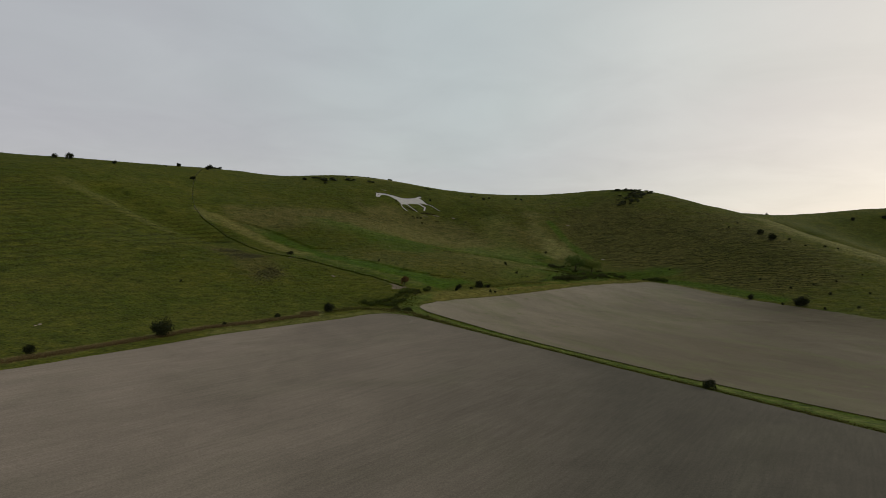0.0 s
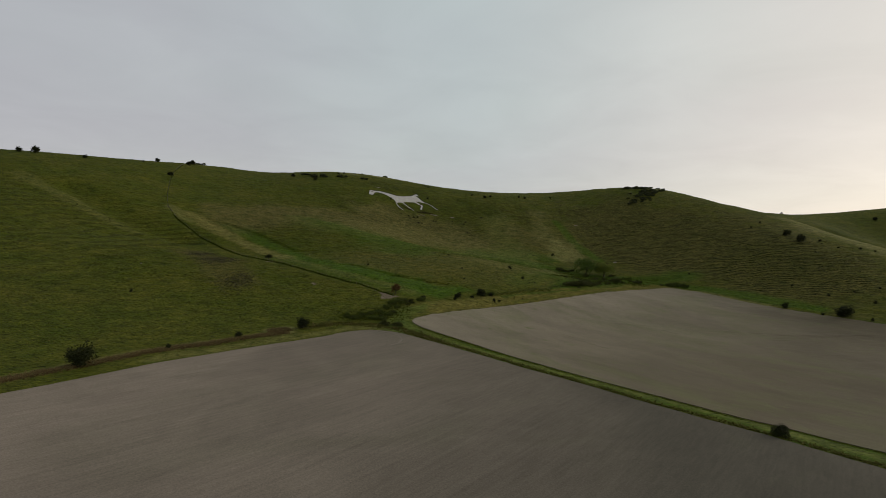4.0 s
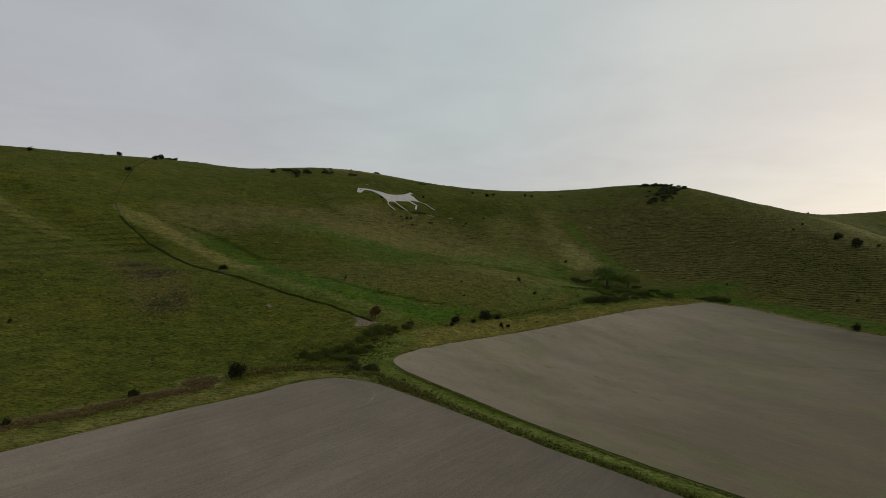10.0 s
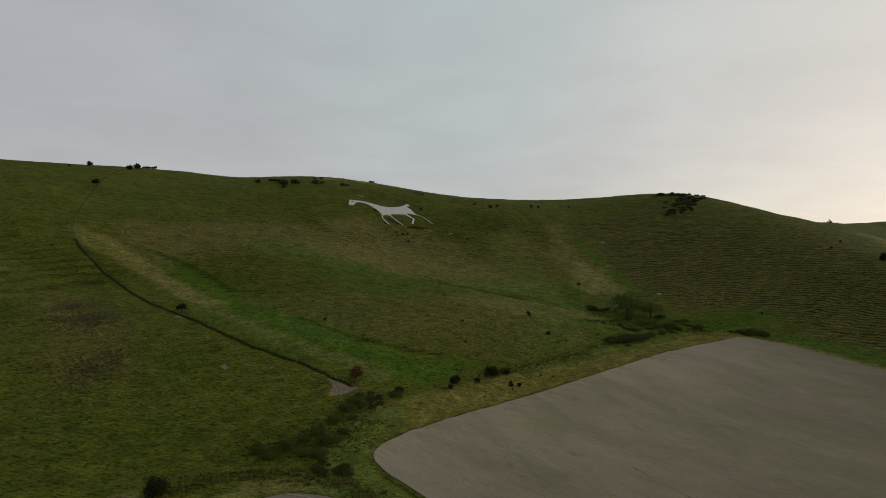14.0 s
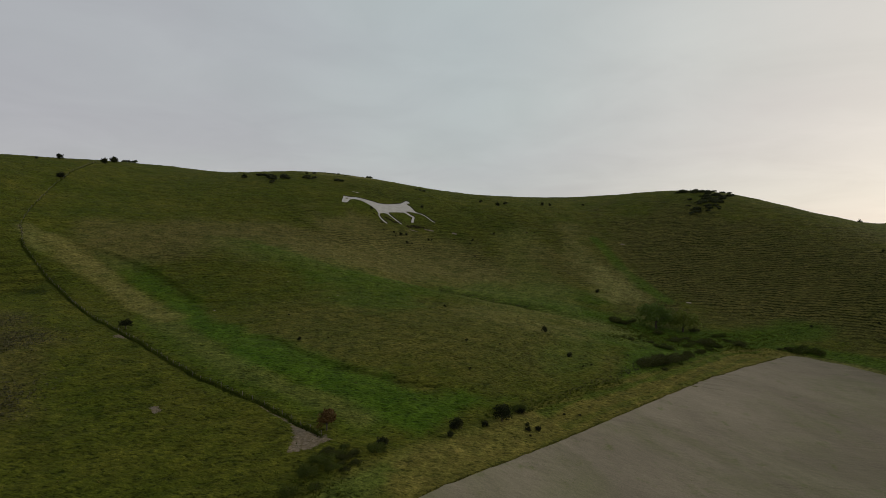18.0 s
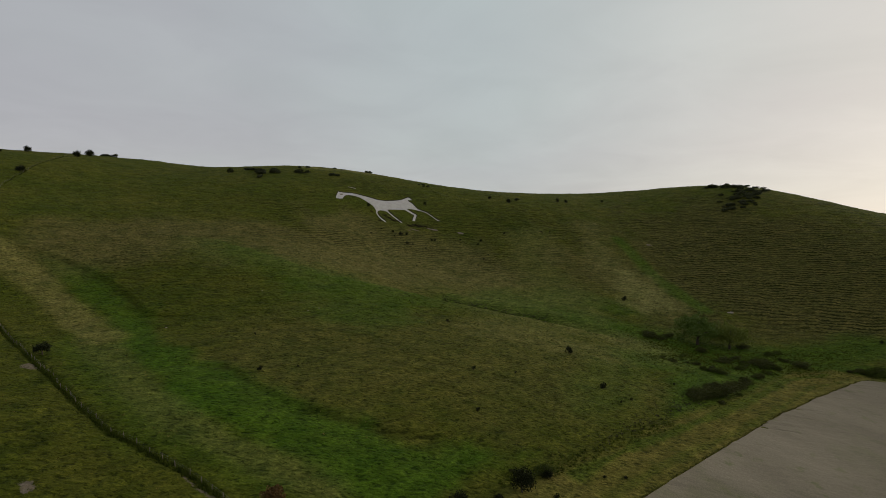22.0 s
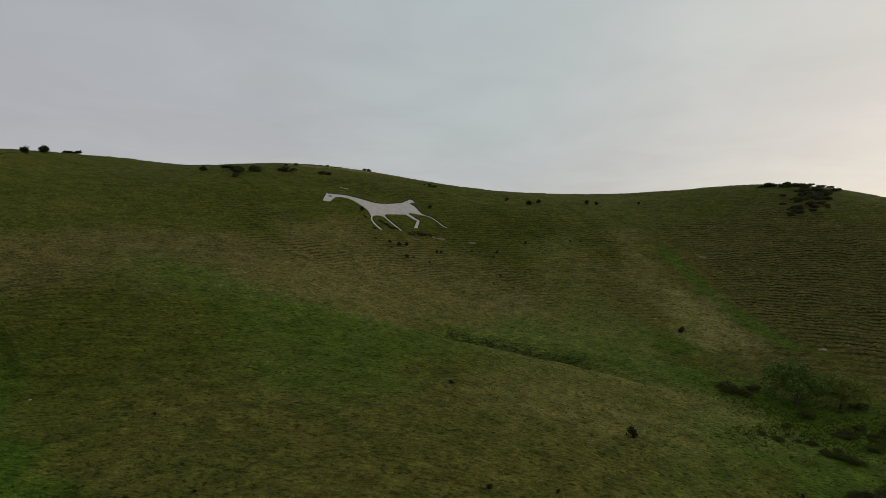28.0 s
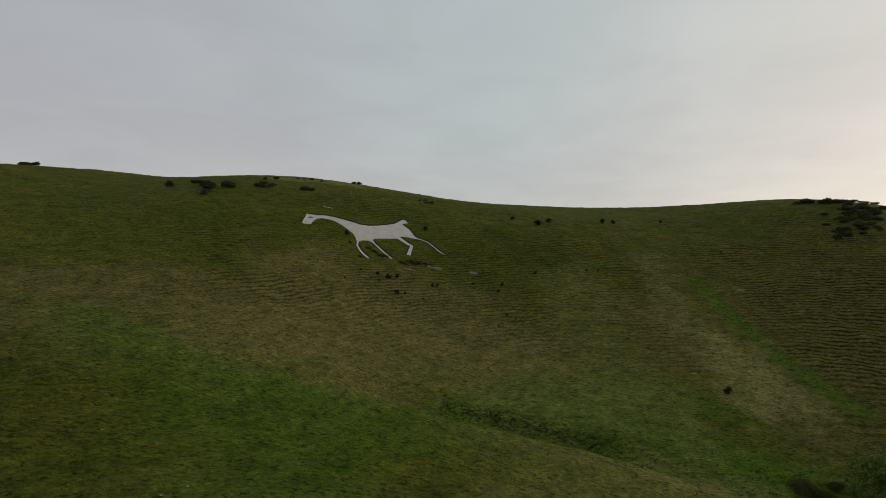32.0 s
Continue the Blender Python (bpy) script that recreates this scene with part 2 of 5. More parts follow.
LOW_A = [(-17.2, 242.7, 6.2), (88.5, 382.1, 7.7), (-19.7, 242.9, 4.7), (99.9, 391.6, 7.0), (83.0, 388.8, 5.8), (121.7, 411.7, 7.0), (-16.4, 241.7, 5.8), (-32.0, 245.5, 3.5), (-25.0, 251.7, 7.0), (-28.4, 249.2, 5.6), (-16.8, 276.3, 4.8), (80.3, 416.6, 8.5), (73.3, 355.1, 8.8), (81.7, 360.9, 8.6), (142.3, 397.9, 8.1), (149.7, 394.6, 10.6), (106.1, 400.7, 9.0), (109.6, 388.3, 5.2), (20.4, 305.5, 5.5), (23.9, 307.1, 3.9), (-18.0, 241.7, 5.2), (-20.9, 247.4, 4.1), (-16.8, 275.3, 5.5), (-13.3, 278.2, 4.5), (-10.6, 275.7, 5.5), (-8.0, 278.9, 4.0), (-13.8, 273.3, 5.0), (-17.6, 272.6, 4.3), (75.6, 387.6, 5.0), (84.3, 398.3, 4.5), (87.6, 383.7, 5.0), (110.9, 400.7, 5.2)]
LOW_B = [(124.6, 406.9, 6.0), (101.3, 394.4, 6.2), (96.2, 394.8, 4.9), (112.6, 395.5, 6.4)]
LOW = LOW_A + LOW_B
MOUND = [(-16.4, 599.3, 7.6), (-75.2, 573.3, 7.3), (-58.3, 616.5, 3.5), (-113.3, 552.1, 4.0), (-127.4, 574.0, 9.9), (-111.9, 563.8, 14.1), (-113.2, 549.1, 3.9), (-94.1, 571.6, 10.6), (-73.5, 573.4, 8.1), (-99.4, 590.1, 2.8), (-94.4, 593.0, 3.8), (-84.8, 601.3, 5.1), (-76.5, 604.9, 6.4), (-15.2, 596.3, 7.2), (-57.3, 626.0, 4.0), (-107.8, 570.4, 1.8), (-239.8, 602.7, 10.2)]
GORSE = [(185.4, 605.9, 18.9), (202.6, 607.8, 12.3), (192.5, 581.9, 11.5), (200.7, 585.5, 14.2), (209.5, 588.7, 11.0), (188.3, 571.4, 11.2), (195.8, 572.5, 10.5), (176.4, 573.3, 5.5), (181.2, 584.6, 4.1), (178.5, 560.3, 13.8), (174.2, 563.4, 4.6), (191.1, 563.3, 7.1), (215.8, 592.2, 4.3), (200.7, 592.7, 10.2), (201.2, 579.7, 10.7), (195.6, 591.3, 9.2), (194.1, 576.1, 11.4), (184.6, 575.9, 7.2), (184.1, 566.3, 9.4), (177.5, 566.8, 6.2), (190.7, 567.4, 8.7), (219.8, 610.8, 9.0), (180.4, 609.2, 7.7)]
SHRUB_A = [(-113.1, 245.4, 1.3), (-211.1, 368.5, 0.8), (-203.7, 371.6, 0.8), (-189.1, 363.1, 0.8), (-180.2, 357.6, 0.8), (40.8, 371.2, 2.3), (45.1, 348.4, 1.9), (4.7, 381.2, 1.0), (11.8, 343.1, 1.1), (-37.3, 331.3, 1.3), (-47.5, 356.9, 0.7), (84.0, 464.7, 2.5), (29.1, 582.8, 2.3), (41.0, 577.1, 3.6), (46.9, 582.6, 2.8), (74.9, 589.3, 2.8), (80.9, 592.4, 2.4), (107.2, 599.7, 1.9), (-12.3, 554.3, 2.6), (-136.0, 561.9, 4.1), (22.5, 346.0, 0.8), (-29.7, 335.6, 0.5), (12.2, 323.7, 1.0), (51.0, 344.5, 0.8), (47.6, 341.3, 0.7), (67.4, 360.4, 0.8), (25.0, 299.9, 1.2), (27.6, 299.3, 1.2)]
SHRUB_B = [(39.7, 310.4, 0.9), (35.5, 309.4, 0.7), (25.0, 295.3, 0.6)]
SHRUB = SHRUB_A + SHRUB_B
SCRUB = [(-43.6, 531.2, 2.2), (-33.1, 508.9, 1.1), (-27.0, 509.8, 1.5), (-22.9, 509.4, 2.2), (-19.7, 511.4, 1.7), (-25.7, 505.8, 0.9), (-18.4, 501.4, 1.7), (-15.6, 502.7, 1.0), (-6.3, 512.4, 1.3), (-4.4, 513.0, 1.3), (-8.9, 502.2, 1.0), (-10.4, 498.3, 0.6), (9.4, 518.0, 1.3), (19.0, 515.0, 1.1), (20.7, 518.7, 1.6), (34.5, 528.0, 1.6), (55.8, 531.4, 1.2), (60.7, 532.0, 1.0), (21.4, 499.8, 1.0), (24.0, 505.0, 0.8), (18.3, 493.4, 0.8), (-12.2, 479.9, 0.6), (120.5, 557.9, 1.1), (47.7, 532.4, 0.7), (-37.4, 500.1, 1.0), (-43.5, 509.9, 0.7)]
FARSHRUB = [(259.1, 426.4, 2.5), (260.6, 410.1, 1.9), (272.8, 406.9, 2.4), (279.1, 402.6, 1.9), (247.6, 479.8, 2.1), (235.7, 470.2, 2.1), (167.4, 420.6, 1.8), (205.5, 369.0, 2.1), (213.2, 348.5, 2.0), (225.2, 330.4, 2.4), (226.1, 347.1, 1.6), (193.5, 323.8, 2.3), (209.0, 310.9, 1.9), (225.2, 307.7, 2.3), (239.6, 346.6, 1.7), (245.0, 326.2, 2.0)]
FARTREE = [(514.2, 664.0, 6.7)]
FARROW = [(424.0, 769.0, 6.0), (431.0, 770.0, 6.8), (437.5, 771.0, 7.0), (443.0, 774.0, 5.8), (449.0, 779.0, 6.9), (455.0, 785.0, 7.2), (463.0, 791.0, 7.6), (470.0, 798.0, 8.0)]
RANK_A = [(78.4, 421.7), (86.2, 405.3), (92.4, 390.4), (105.3, 398.6), (113.7, 394.3), (137.1, 408.6)]
RANK_B = [(-35.2, 246.3), (-27.8, 252.3), (-19.9, 252.1), (-16.6, 266.4)]
RANK_C = [(13.6, 299.8), (20.5, 306.0), (27.6, 309.7), (43.1, 324.3), (59.1, 337.5)]
NETTLE = [(-106.8, 308.4, 19.6), (-84.4, 274.0, 17.0), (-121.1, 324.0, 14.3)]
STONE = [(-122.6, 172.5, 1.1), (-122.7, 170.7, 0.8), (-127.6, 280.1, 0.9), (-35.9, 381.8, 0.4), (-38.9, 379.4, 0.3), (-58.5, 394.7, 0.4), (-74.8, 362.0, 0.7), (128.9, 457.8, 1.9), (127.8, 457.9, 1.2)]
BROWN_D = [(-45.4, 491.3), (-17.1, 487.0), (13.6, 485.5)]
BROWN_E = [(85.1, 486.5), (65.4, 502.0)]
RUT_B = [(97.6, 285.3), (100.7, 280.9), (103.5, 276.4)]
RUT_D = [(48.3, 259.0), (55.7, 249.0), (61.6, 242.4)]
BANK_A = [(-45.5, 230.0), (-39.8, 235.4), (-31.8, 239.2), (-22.4, 239.7), (-13.7, 237.7), (-6.1, 231.8), (2.0, 223.6)]
WIND = [(-89.3, 333.2, 4.4)]
TRACK = [(25.2, 300.7), (12.0, 287.8), (0.6, 277.6), (-9.5, 268.1), (-14.8, 258.3), (-14.8, 249.4), (-11.1, 240.3), (-5.1, 233.0), (2.5, 223.6)]
WORN = [(-33.4, 526.1, 2.3), (-30.9, 524.9, 3.2), (-27.9, 523.3, 3.7), (-25.7, 524.2, 1.8), (-18.7, 523.0, 3.6), (-15.7, 524.8, 4.6), (-12.6, 525.6, 4.1), (-9.6, 526.4, 2.3), (-35.3, 517.9, 1.8), (-40.9, 526.2, 1.9)]
PALE_A = [(-39.5, 449.5), (0.8, 470.3), (29.5, 460.2)]
SPURDRY = [(49.8, 420.3), (62.9, 413.0), (69.5, 403.9)]
SPURBROWN = [(-21.2, 353.7), (2.1, 352.6), (25.6, 359.0)]
GULLYWEED = [(1.6, 438.4), (8.1, 438.6), (16.2, 439.1), (22.6, 438.5), (28.8, 437.1), (36.5, 435.5), (43.8, 433.4)]
WHEEL_A = [(-24.2, 232.8), (-20.2, 232.4), (-15.7, 230.4), (-12.9, 226.9), (-12.1, 222.7), (-12.9, 217.8), (-15.2, 214.2)]
FRINGE = [(-73.3, 180.7), (-68.8, 188.5), (-62.6, 196.0), (-56.1, 205.9), (-47.5, 215.7), (-37.2, 226.1), (-30.2, 233.9), (-21.7, 236.5), (-14.0, 236.0)]
PALE_B = [(49.1, 520.4), (49.0, 489.8), (51.3, 467.3)]
PALE_C = [(-20.1, 476.8), (-2.8, 478.4), (19.0, 479.2)]
FLANK = [(157.6, 533.7), (172.7, 494.0), (199.3, 466.3), (212.2, 425.0), (215.2, 381.0)]
DIPL = [(-232.9, 396.7), (-212.1, 387.1), (-189.5, 376.3), (-167.8, 369.1), (-149.5, 364.5)]
FOOT = [(147.3, 400.8), (161.1, 390.7), (174.6, 372.1), (185.7, 354.2), (197.1, 333.9)]
LUSH_H = [(49.0, 461.1), (64.8, 460.5), (78.2, 454.6)]
CREST = [(-94.0, 442.0), (-77.0, 437.0), (-60.0, 429.8), (-44.0, 424.0), (-28.0, 424.2), (-12.0, 426.2), (2.0, 425.3), (18.0, 425.0), (34.0, 423.0), (50.0, 417.5), (62.0, 411.0), (70.0, 401.0)]
KNOLL = [(-93.7, 600.0), (-76.5, 604.9), (-58.9, 610.4)]
SPURTOP = [(-21.5, 396.8), (3.2, 390.0), (26.0, 383.2), (48.2, 382.5)]
RUTS = [RUT_B, RUT_D]
THICKET = [(70.2, 352.5, 5.0), (74.2, 355.4, 7.0), (77.8, 358.0, 6.5), (81.5, 360.6, 7.0), (85.0, 364.5, 5.5), (89.5, 368.5, 5.0), (93.2, 372.9, 4.5), (79.0, 362.5, 5.5), (101.4, 381.3, 4.0), (110.2, 395.5, 6.5), (97.9, 396.0, 5.0), (94.3, 406.5, 4.5), (79.9, 419.0, 6.5), (84.0, 417.5, 4.0), (125.8, 400.4, 6.0), (114.2, 417.0, 5.0), (88.5, 422.5, 4.0)]
SCAR = [(-163.0, 407.0), (-146.0, 395.5), (-128.0, 384.5), (-111.0, 372.5), (-98.0, 360.0), (-87.0, 351.0)]
TRACK_MARGIN = [(30.0, 308.5), (47.0, 324.5), (68.0, 341.5), (88.0, 359.5), (112.0, 384.5), (130.0, 394.5)]
SCARTAIL = [(-90.0, 353.0), (-74.0, 335.0), (-61.0, 321.4), (-45.1, 307.5), (-32.8, 300.0), (-21.2, 295.1), (-13.9, 291.5)]
LUSH_BAND = [(-152.0, 411.0), (-139.0, 406.0), (-122.5, 401.5), (-105.0, 389.0), (-86.0, 372.0), (-67.0, 349.0), (-45.7, 335.0), (-31.1, 322.0), (-13.2, 313.5), (2.7, 310.2), (14.0, 312.5), (20.8, 311.2), (14.8, 303.8), (5.4, 295.7), (-3.9, 289.3), (-13.8, 291.2), (-24.3, 298.5), (-38.5, 306.5), (-52.5, 316.0), (-72.0, 336.0), (-95.6, 363.0), (-120.8, 386.0)]
LUSH_HEAD = [(-93.8, 442.0), (-68.9, 432.0), (-48.1, 424.6), (-30.9, 424.0), (-12.2, 426.0), (5.1, 425.0), (3.0, 410.9), (-6.0, 388.0), (-10.5, 367.1), (-20.1, 362.5), (-31.1, 369.6), (-43.8, 388.4), (-58.7, 408.7)]
LUSH_GULLY = [(-8.0, 433.0), (5.0, 446.0), (26.0, 444.0), (48.0, 449.0), (62.0, 436.0), (77.0, 432.0), (82.4, 416.9), (72.0, 404.0), (60.0, 416.5), (48.0, 421.0), (24.0, 427.0), (3.0, 427.5)]
PALE_PATCH = [(81.5, 548.7), (91.0, 551.6), (91.5, 517.3), (101.0, 492.0), (108.0, 468.3), (100.4, 453.7), (87.4, 454.6), (76.2, 477.3), (74.8, 506.2)]
PALE_OVAL = [(97.0, 505.0), (103.0, 492.0), (109.0, 468.0), (100.0, 453.0), (88.0, 453.6), (77.0, 474.0), (84.0, 493.0)]
OCHRE = [(-5.0, 262.0), (-4.0, 277.0), (6.6, 288.8), (16.8, 299.3), (30.4, 311.3), (47.5, 327.4), (68.0, 344.2), (88.9, 362.4), (116.2, 390.9), (135.1, 398.9), (144.5, 393.9), (121.3, 375.6), (85.7, 344.8), (61.4, 322.9), (44.7, 308.5), (29.5, 293.9), (14.0, 277.0)]
SPUR_EDGE = [(46.4, 377.9), (54.9, 372.3), (70.1, 387.6), (74.4, 382.2), (42.2, 330.5), (34.2, 331.9)]
DAMP = [(80.9, 429.8), (91.3, 422.1), (109.2, 420.1), (118.9, 410.9), (139.0, 405.6), (156.5, 396.5), (140.1, 396.5), (122.8, 399.6), (94.1, 369.7), (74.3, 352.2), (60.3, 340.9), (66.0, 362.0), (79.1, 379.8), (82.2, 398.3)]
LEDGE_A = [(-140.6, 407.5), (-124.8, 402.5), (-110.1, 394.5), (-97.1, 384.7), (-86.0, 373.3)]
LEDGE_B = [(-46.0, 335.5), (-35.0, 324.5), (-27.3, 319.1), (-13.2, 314.6), (-5.3, 312.7)]
SOIL_CORNER = [(-26.5, 284.4), (-19.8, 282.6), (-18.0, 280.7), (-21.2, 276.7), (-24.6, 274.5), (-24.8, 279.9)]
SOIL_STRIP = [(-179.0, 410.2), (-171.0, 401.8), (-162.4, 393.1)]
LAND = np.array(LAND_FOOT + LAND_SLOPE + LAND_RIDGE, float)
LAND_WIDE = np.pad(LAND, ((5, 6), (5, 6)))


def spline(u):
    u = np.abs(u)
    return np.where(u < 1, 2 / 3 - u * u + u ** 3 / 2, np.where(u < 2, (2 - u) ** 3 / 6, 0))


def vnoise(x, y, size, seed):
    """Smooth value noise, -1 to 1."""
    u, v = x / size, y / size
    i, j = np.floor(u), np.floor(v)
    fu, fv = u - i, v - j
    fu, fv = fu * fu * (3 - 2 * fu), fv * fv * (3 - 2 * fv)

    def h(a, b):
        s = np.sin(a * 127.1 + b * 311.7 + seed * 74.7) * 43758.5453
        return 2 * (s - np.floor(s)) - 1
    return (h(i, j) * (1 - fu) + h(i + 1, j) * fu) * (1 - fv) + (h(i, j + 1) * (1 - fu) + h(i + 1, j + 1) * fu) * fv


def off_line(x, y, line):
    """Distance from points to a polyline."""
    best = np.full(x.shape, 1e9)
    for (ax, ay), (bx, by) in zip(line[:-1], line[1:]):
        dx, dy = bx - ax, by - ay
        k = np.clip(((x - ax) * dx + (y - ay) * dy) / (dx * dx + dy * dy + 1e-9), 0, 1)
        best = np.minimum(best, np.hypot(x - ax - k * dx, y - ay - k * dy))
    return best


def inside(x, y, poly):
    r = np.zeros(x.shape, bool)
    for (ax, ay), (bx, by) in zip(poly, poly[1:] + poly[:1]):
        if ay != by:
            r ^= ((ay > y) != (by > y)) & (x < (bx - ax) * (y - ay) / (by - ay) + ax)
    return r


BIG_FIELD = BIG + [(150.0, 62.0), (200.0, -4.0), (150.0, -90.0), (-190.0, -90.0), (-150.0, 20.0)]
RIGHT_FIELD = RIGHT[:14] + [(224.0, 287.0), (300.0, 190.0), (330.0, 80.0), (200.0, 45.0), (150.0, 100.0)] + RIGHT[16:]


def rounded(poly, times=2):
    for _ in range(times):
        poly = [p for (ax, ay), (bx, by) in zip(poly, poly[1:] + poly[:1]) for p in ((0.75 * ax + 0.25 * bx, 0.75 * ay + 0.25 * by), (0.25 * ax + 0.75 * bx, 0.25 * ay + 0.75 * by))]
    return poly


BIG_FIELD, RIGHT_FIELD = rounded(BIG_FIELD), rounded(RIGHT_FIELD)
SIDE_VALLEY = [(350.0, 560.0), (352.0, 490.0), (358.0, 420.0), (364.0, 360.0)]


def crest_gap(x, y):
    """How far a place lies behind the brow of the spur."""
    line = sorted(CREST)
    return y - np.interp(x, [p[0] for p in line], [p[1] for p in line])


def brow_grass(x, y):
    """Lush grass that ends sharply along the brow."""
    gap = crest_gap(x, y) + 1.2 * vnoise(x, y, 5.0, 41) + 0.6 * vnoise(x, y, 2.0, 42)
    return np.clip(0.5 - gap / 2.5, 0, 1) * np.clip(1 + gap / 30, 0, 1) * np.clip((x + 115) / 30, 0, 1) * np.clip((75 - x) / 25, 0, 1)



def smooth_land(x, y):
    """The broad lie of the land, with no hummocks."""
    z = 2.2 - 0.07 * np.clip(x, -220, 260)
    u, v = np.clip((x + 540) / 60, -3, LAND.shape[1] + 2), np.clip((y - 60) / 60, -3, LAND.shape[0] + 2)
    iu, iv = np.floor(u).astype(int), np.floor(v).astype(int)
    wu, wv = [spline(u - iu - a) for a in (-1, 0, 1, 2)], [spline(v - iv - b) for b in (-1, 0, 1, 2)]
    for a in range(4):
        for b in range(4):
            z = z + LAND_WIDE[iv + b + 4, iu + a + 4] * wu[a] * wv[b]
    for ledge, drop in ((LEDGE_A, 1.3), (LEDGE_B, 0.9)):
        m = close_to(x, y, ledge, 16)
        below = np.interp(x[m], [p[0] for p in ledge], [p[1] for p in ledge]) - y[m]
        z[m] -= drop * np.clip(below / 1.6, 0, 1) * np.exp(-np.maximum(below, 0) / 9.0) * np.clip(1.6 - off_line(x[m], y[m], ledge) / 9.0, 0, 1)
    m = close_to(x, y, FENCE, 6)
    z[m] -= 0.5 * np.exp(-((off_line(x[m], y[m], FENCE) - 0.5) / 0.6) ** 2)
    return z - 5.5 * np.exp(-((crest_gap(x, y) - 9) / 6.0) ** 2) * np.clip((x + 35) / 50, 0, 1) * np.clip((70 - x) / 25, 0, 1) - 4.5 * np.exp(-(off_line(x, y, DIPL) / 11.0) ** 2) - 16.0 * np.exp(-(off_line(x, y, SIDE_VALLEY) / 28.0) ** 2)


def close_to(x, y, line, reach):
    px, py = [p[0] for p in line], [p[1] for p in line]
    return (x > min(px) - reach) & (x < max(px) + reach) & (y > min(py) - reach) & (y < max(py) + reach)


def zone(x, y, lines, ragged=0.3, crisp=0.55):
    """How much of a kind of grass grows at a place, 0 to 1."""
    w = np.zeros(x.shape)
    jig = np.clip(1 + ragged * (vnoise(x, y, 16.0, 7) + 0.6 * vnoise(x, y, 6.0, 8) + 0.3 * vnoise(x, y, 2.2, 9)), 0.3, 2)
    for line, r, most in lines:
        m = close_to(x, y, line, 2 * r * (1 + crisp))
        k = np.clip((1 + crisp - off_line(x[m], y[m], line) / (r * jig[m])) / (2 * crisp), 0, 1)
        w[m] = np.maximum(w[m], most * k * k * (3 - 2 * k))
    return w


def area(x, y, poly, soft, ragged=0.8):
    """How far inside an outline a place lies, 0 to 1, with a soft ragged rim."""
    out = np.zeros(x.shape)
    m = close_to(x, y, poly, 4 * soft)
    x, y = x[m], y[m]
    d = off_line(x, y, poly + poly[:1])
    d = np.where(inside(x, y, poly), d, -d)
    d = d + ragged * soft * (0.8 * vnoise(x, y, 14.0, 61) + 0.6 * vnoise(x, y, 5.0, 62) + 0.4 * vnoise(x, y, 2.0, 63))
    k = np.clip(0.5 + d / (2 * soft), 0, 1)
    out[m] = k * k * (3 - 2 * k)
    return out


LUSH_LINES = [(SCARTAIL, 9, 0.5), (TRACK_MARGIN, 1.6, 0.6), (LUSH_C, 13, 0.8), (LUSH_D, 11, 0.8), (LUSH_E, 4.0, 0.75), (MARGIN, 6, 0.8), (TRACK, 3.2, 0.7), (FOOT, 6, 0.8), (LUSH_H, 10, 0.6)]
LUSH_AREAS = [(LUSH_BAND, 4.0, 0.95), (LUSH_HEAD, 9.0, 0.6), (LUSH_GULLY, 4.0, 0.9), (SPUR_EDGE, 4.0, 0.38), (DAMP, 4.0, 0.75)]
# SPURBROWN and PALE_A entries here also paint in light on the convex slope
STRAW_LINES = [(SCARTAIL, 4.5, 0.32), (SCAR, 4.4, 0.72), (KNOLL, 9, 0.7), (STRAW_C, 12, 0.35), (SPURBROWN, 40, 0.08), (SPURDRY, 11, 0.6), (SPURTOP[2:], 17, 0.42), (BROWN_B, 26, 0.2), (BROWN_D, 26, 0.28), (PALE_A, 34, 0.40), (PALE_B, 16, 0.40), (PALE_C, 20, 0.45), (STRAW_D, 18, 0.3), (STRAW_F, 2.5, 0.9), (STRAW_G, 24, 0.85), (STRAW_H, 6.0, 0.3), (STRAW_I, 5, 0.6), (RIGHT[9:14], 3, 0.7), (TRACK, 5.5, 0.3), (MARGIN, 2.6, 0.45), (FRINGE, 3.0, 0.5)]
STRAW_AREAS = [(PALE_PATCH, 9.0, 0.5), (PALE_OVAL, 7.0, 0.95)]
BROWN_LINES = [([(-124.0, 326.0), (-107.0, 309.0), (-85.0, 275.0)], 11, 0.7), (SPURBROWN, 34, 0.35), (BROWN_B, 26, 0.9), (BROWN_C, 75, 0.85), (FLANK, 50, 0.75), (BROWN_D, 26, 0.9), (BROWN_E, 14, 0.7)]


def grass_kinds(x, y):
    """Lush, straw, brown and ochre grass at a place, each 0 to 1."""
    lush, dry, brown = zone(x, y, LUSH_LINES), zone(x, y, STRAW_LINES), zone(x, y, BROWN_LINES)
    for poly, soft, most in LUSH_AREAS:
        lush = np.maximum(lush, most * area(x, y, poly, soft) * np.clip((x + 175) / 95, 0.25, 1))
    for poly, soft, most in STRAW_AREAS:
        dry = np.maximum(dry, most * area(x, y, poly, soft))
    ochre = np.maximum(0.78 * area(x, y, OCHRE, 1.6), zone(x, y, [(SCAR, 5.0, 0.4)], 0.25, 0.7))
    wheel = zone(x, y, [(TRACK_MARGIN, 1.7, 1.0), ([(px + 4.5, py - 5.0) for px, py in TRACK_MARGIN], 1.2, 0.6)], 0.5, 0.6)
    ochre = ochre * (1 - 0.75 * wheel)
    return np.maximum(lush * (1 - 0.7 * ochre), 0.6 * wheel), dry, brown, ochre


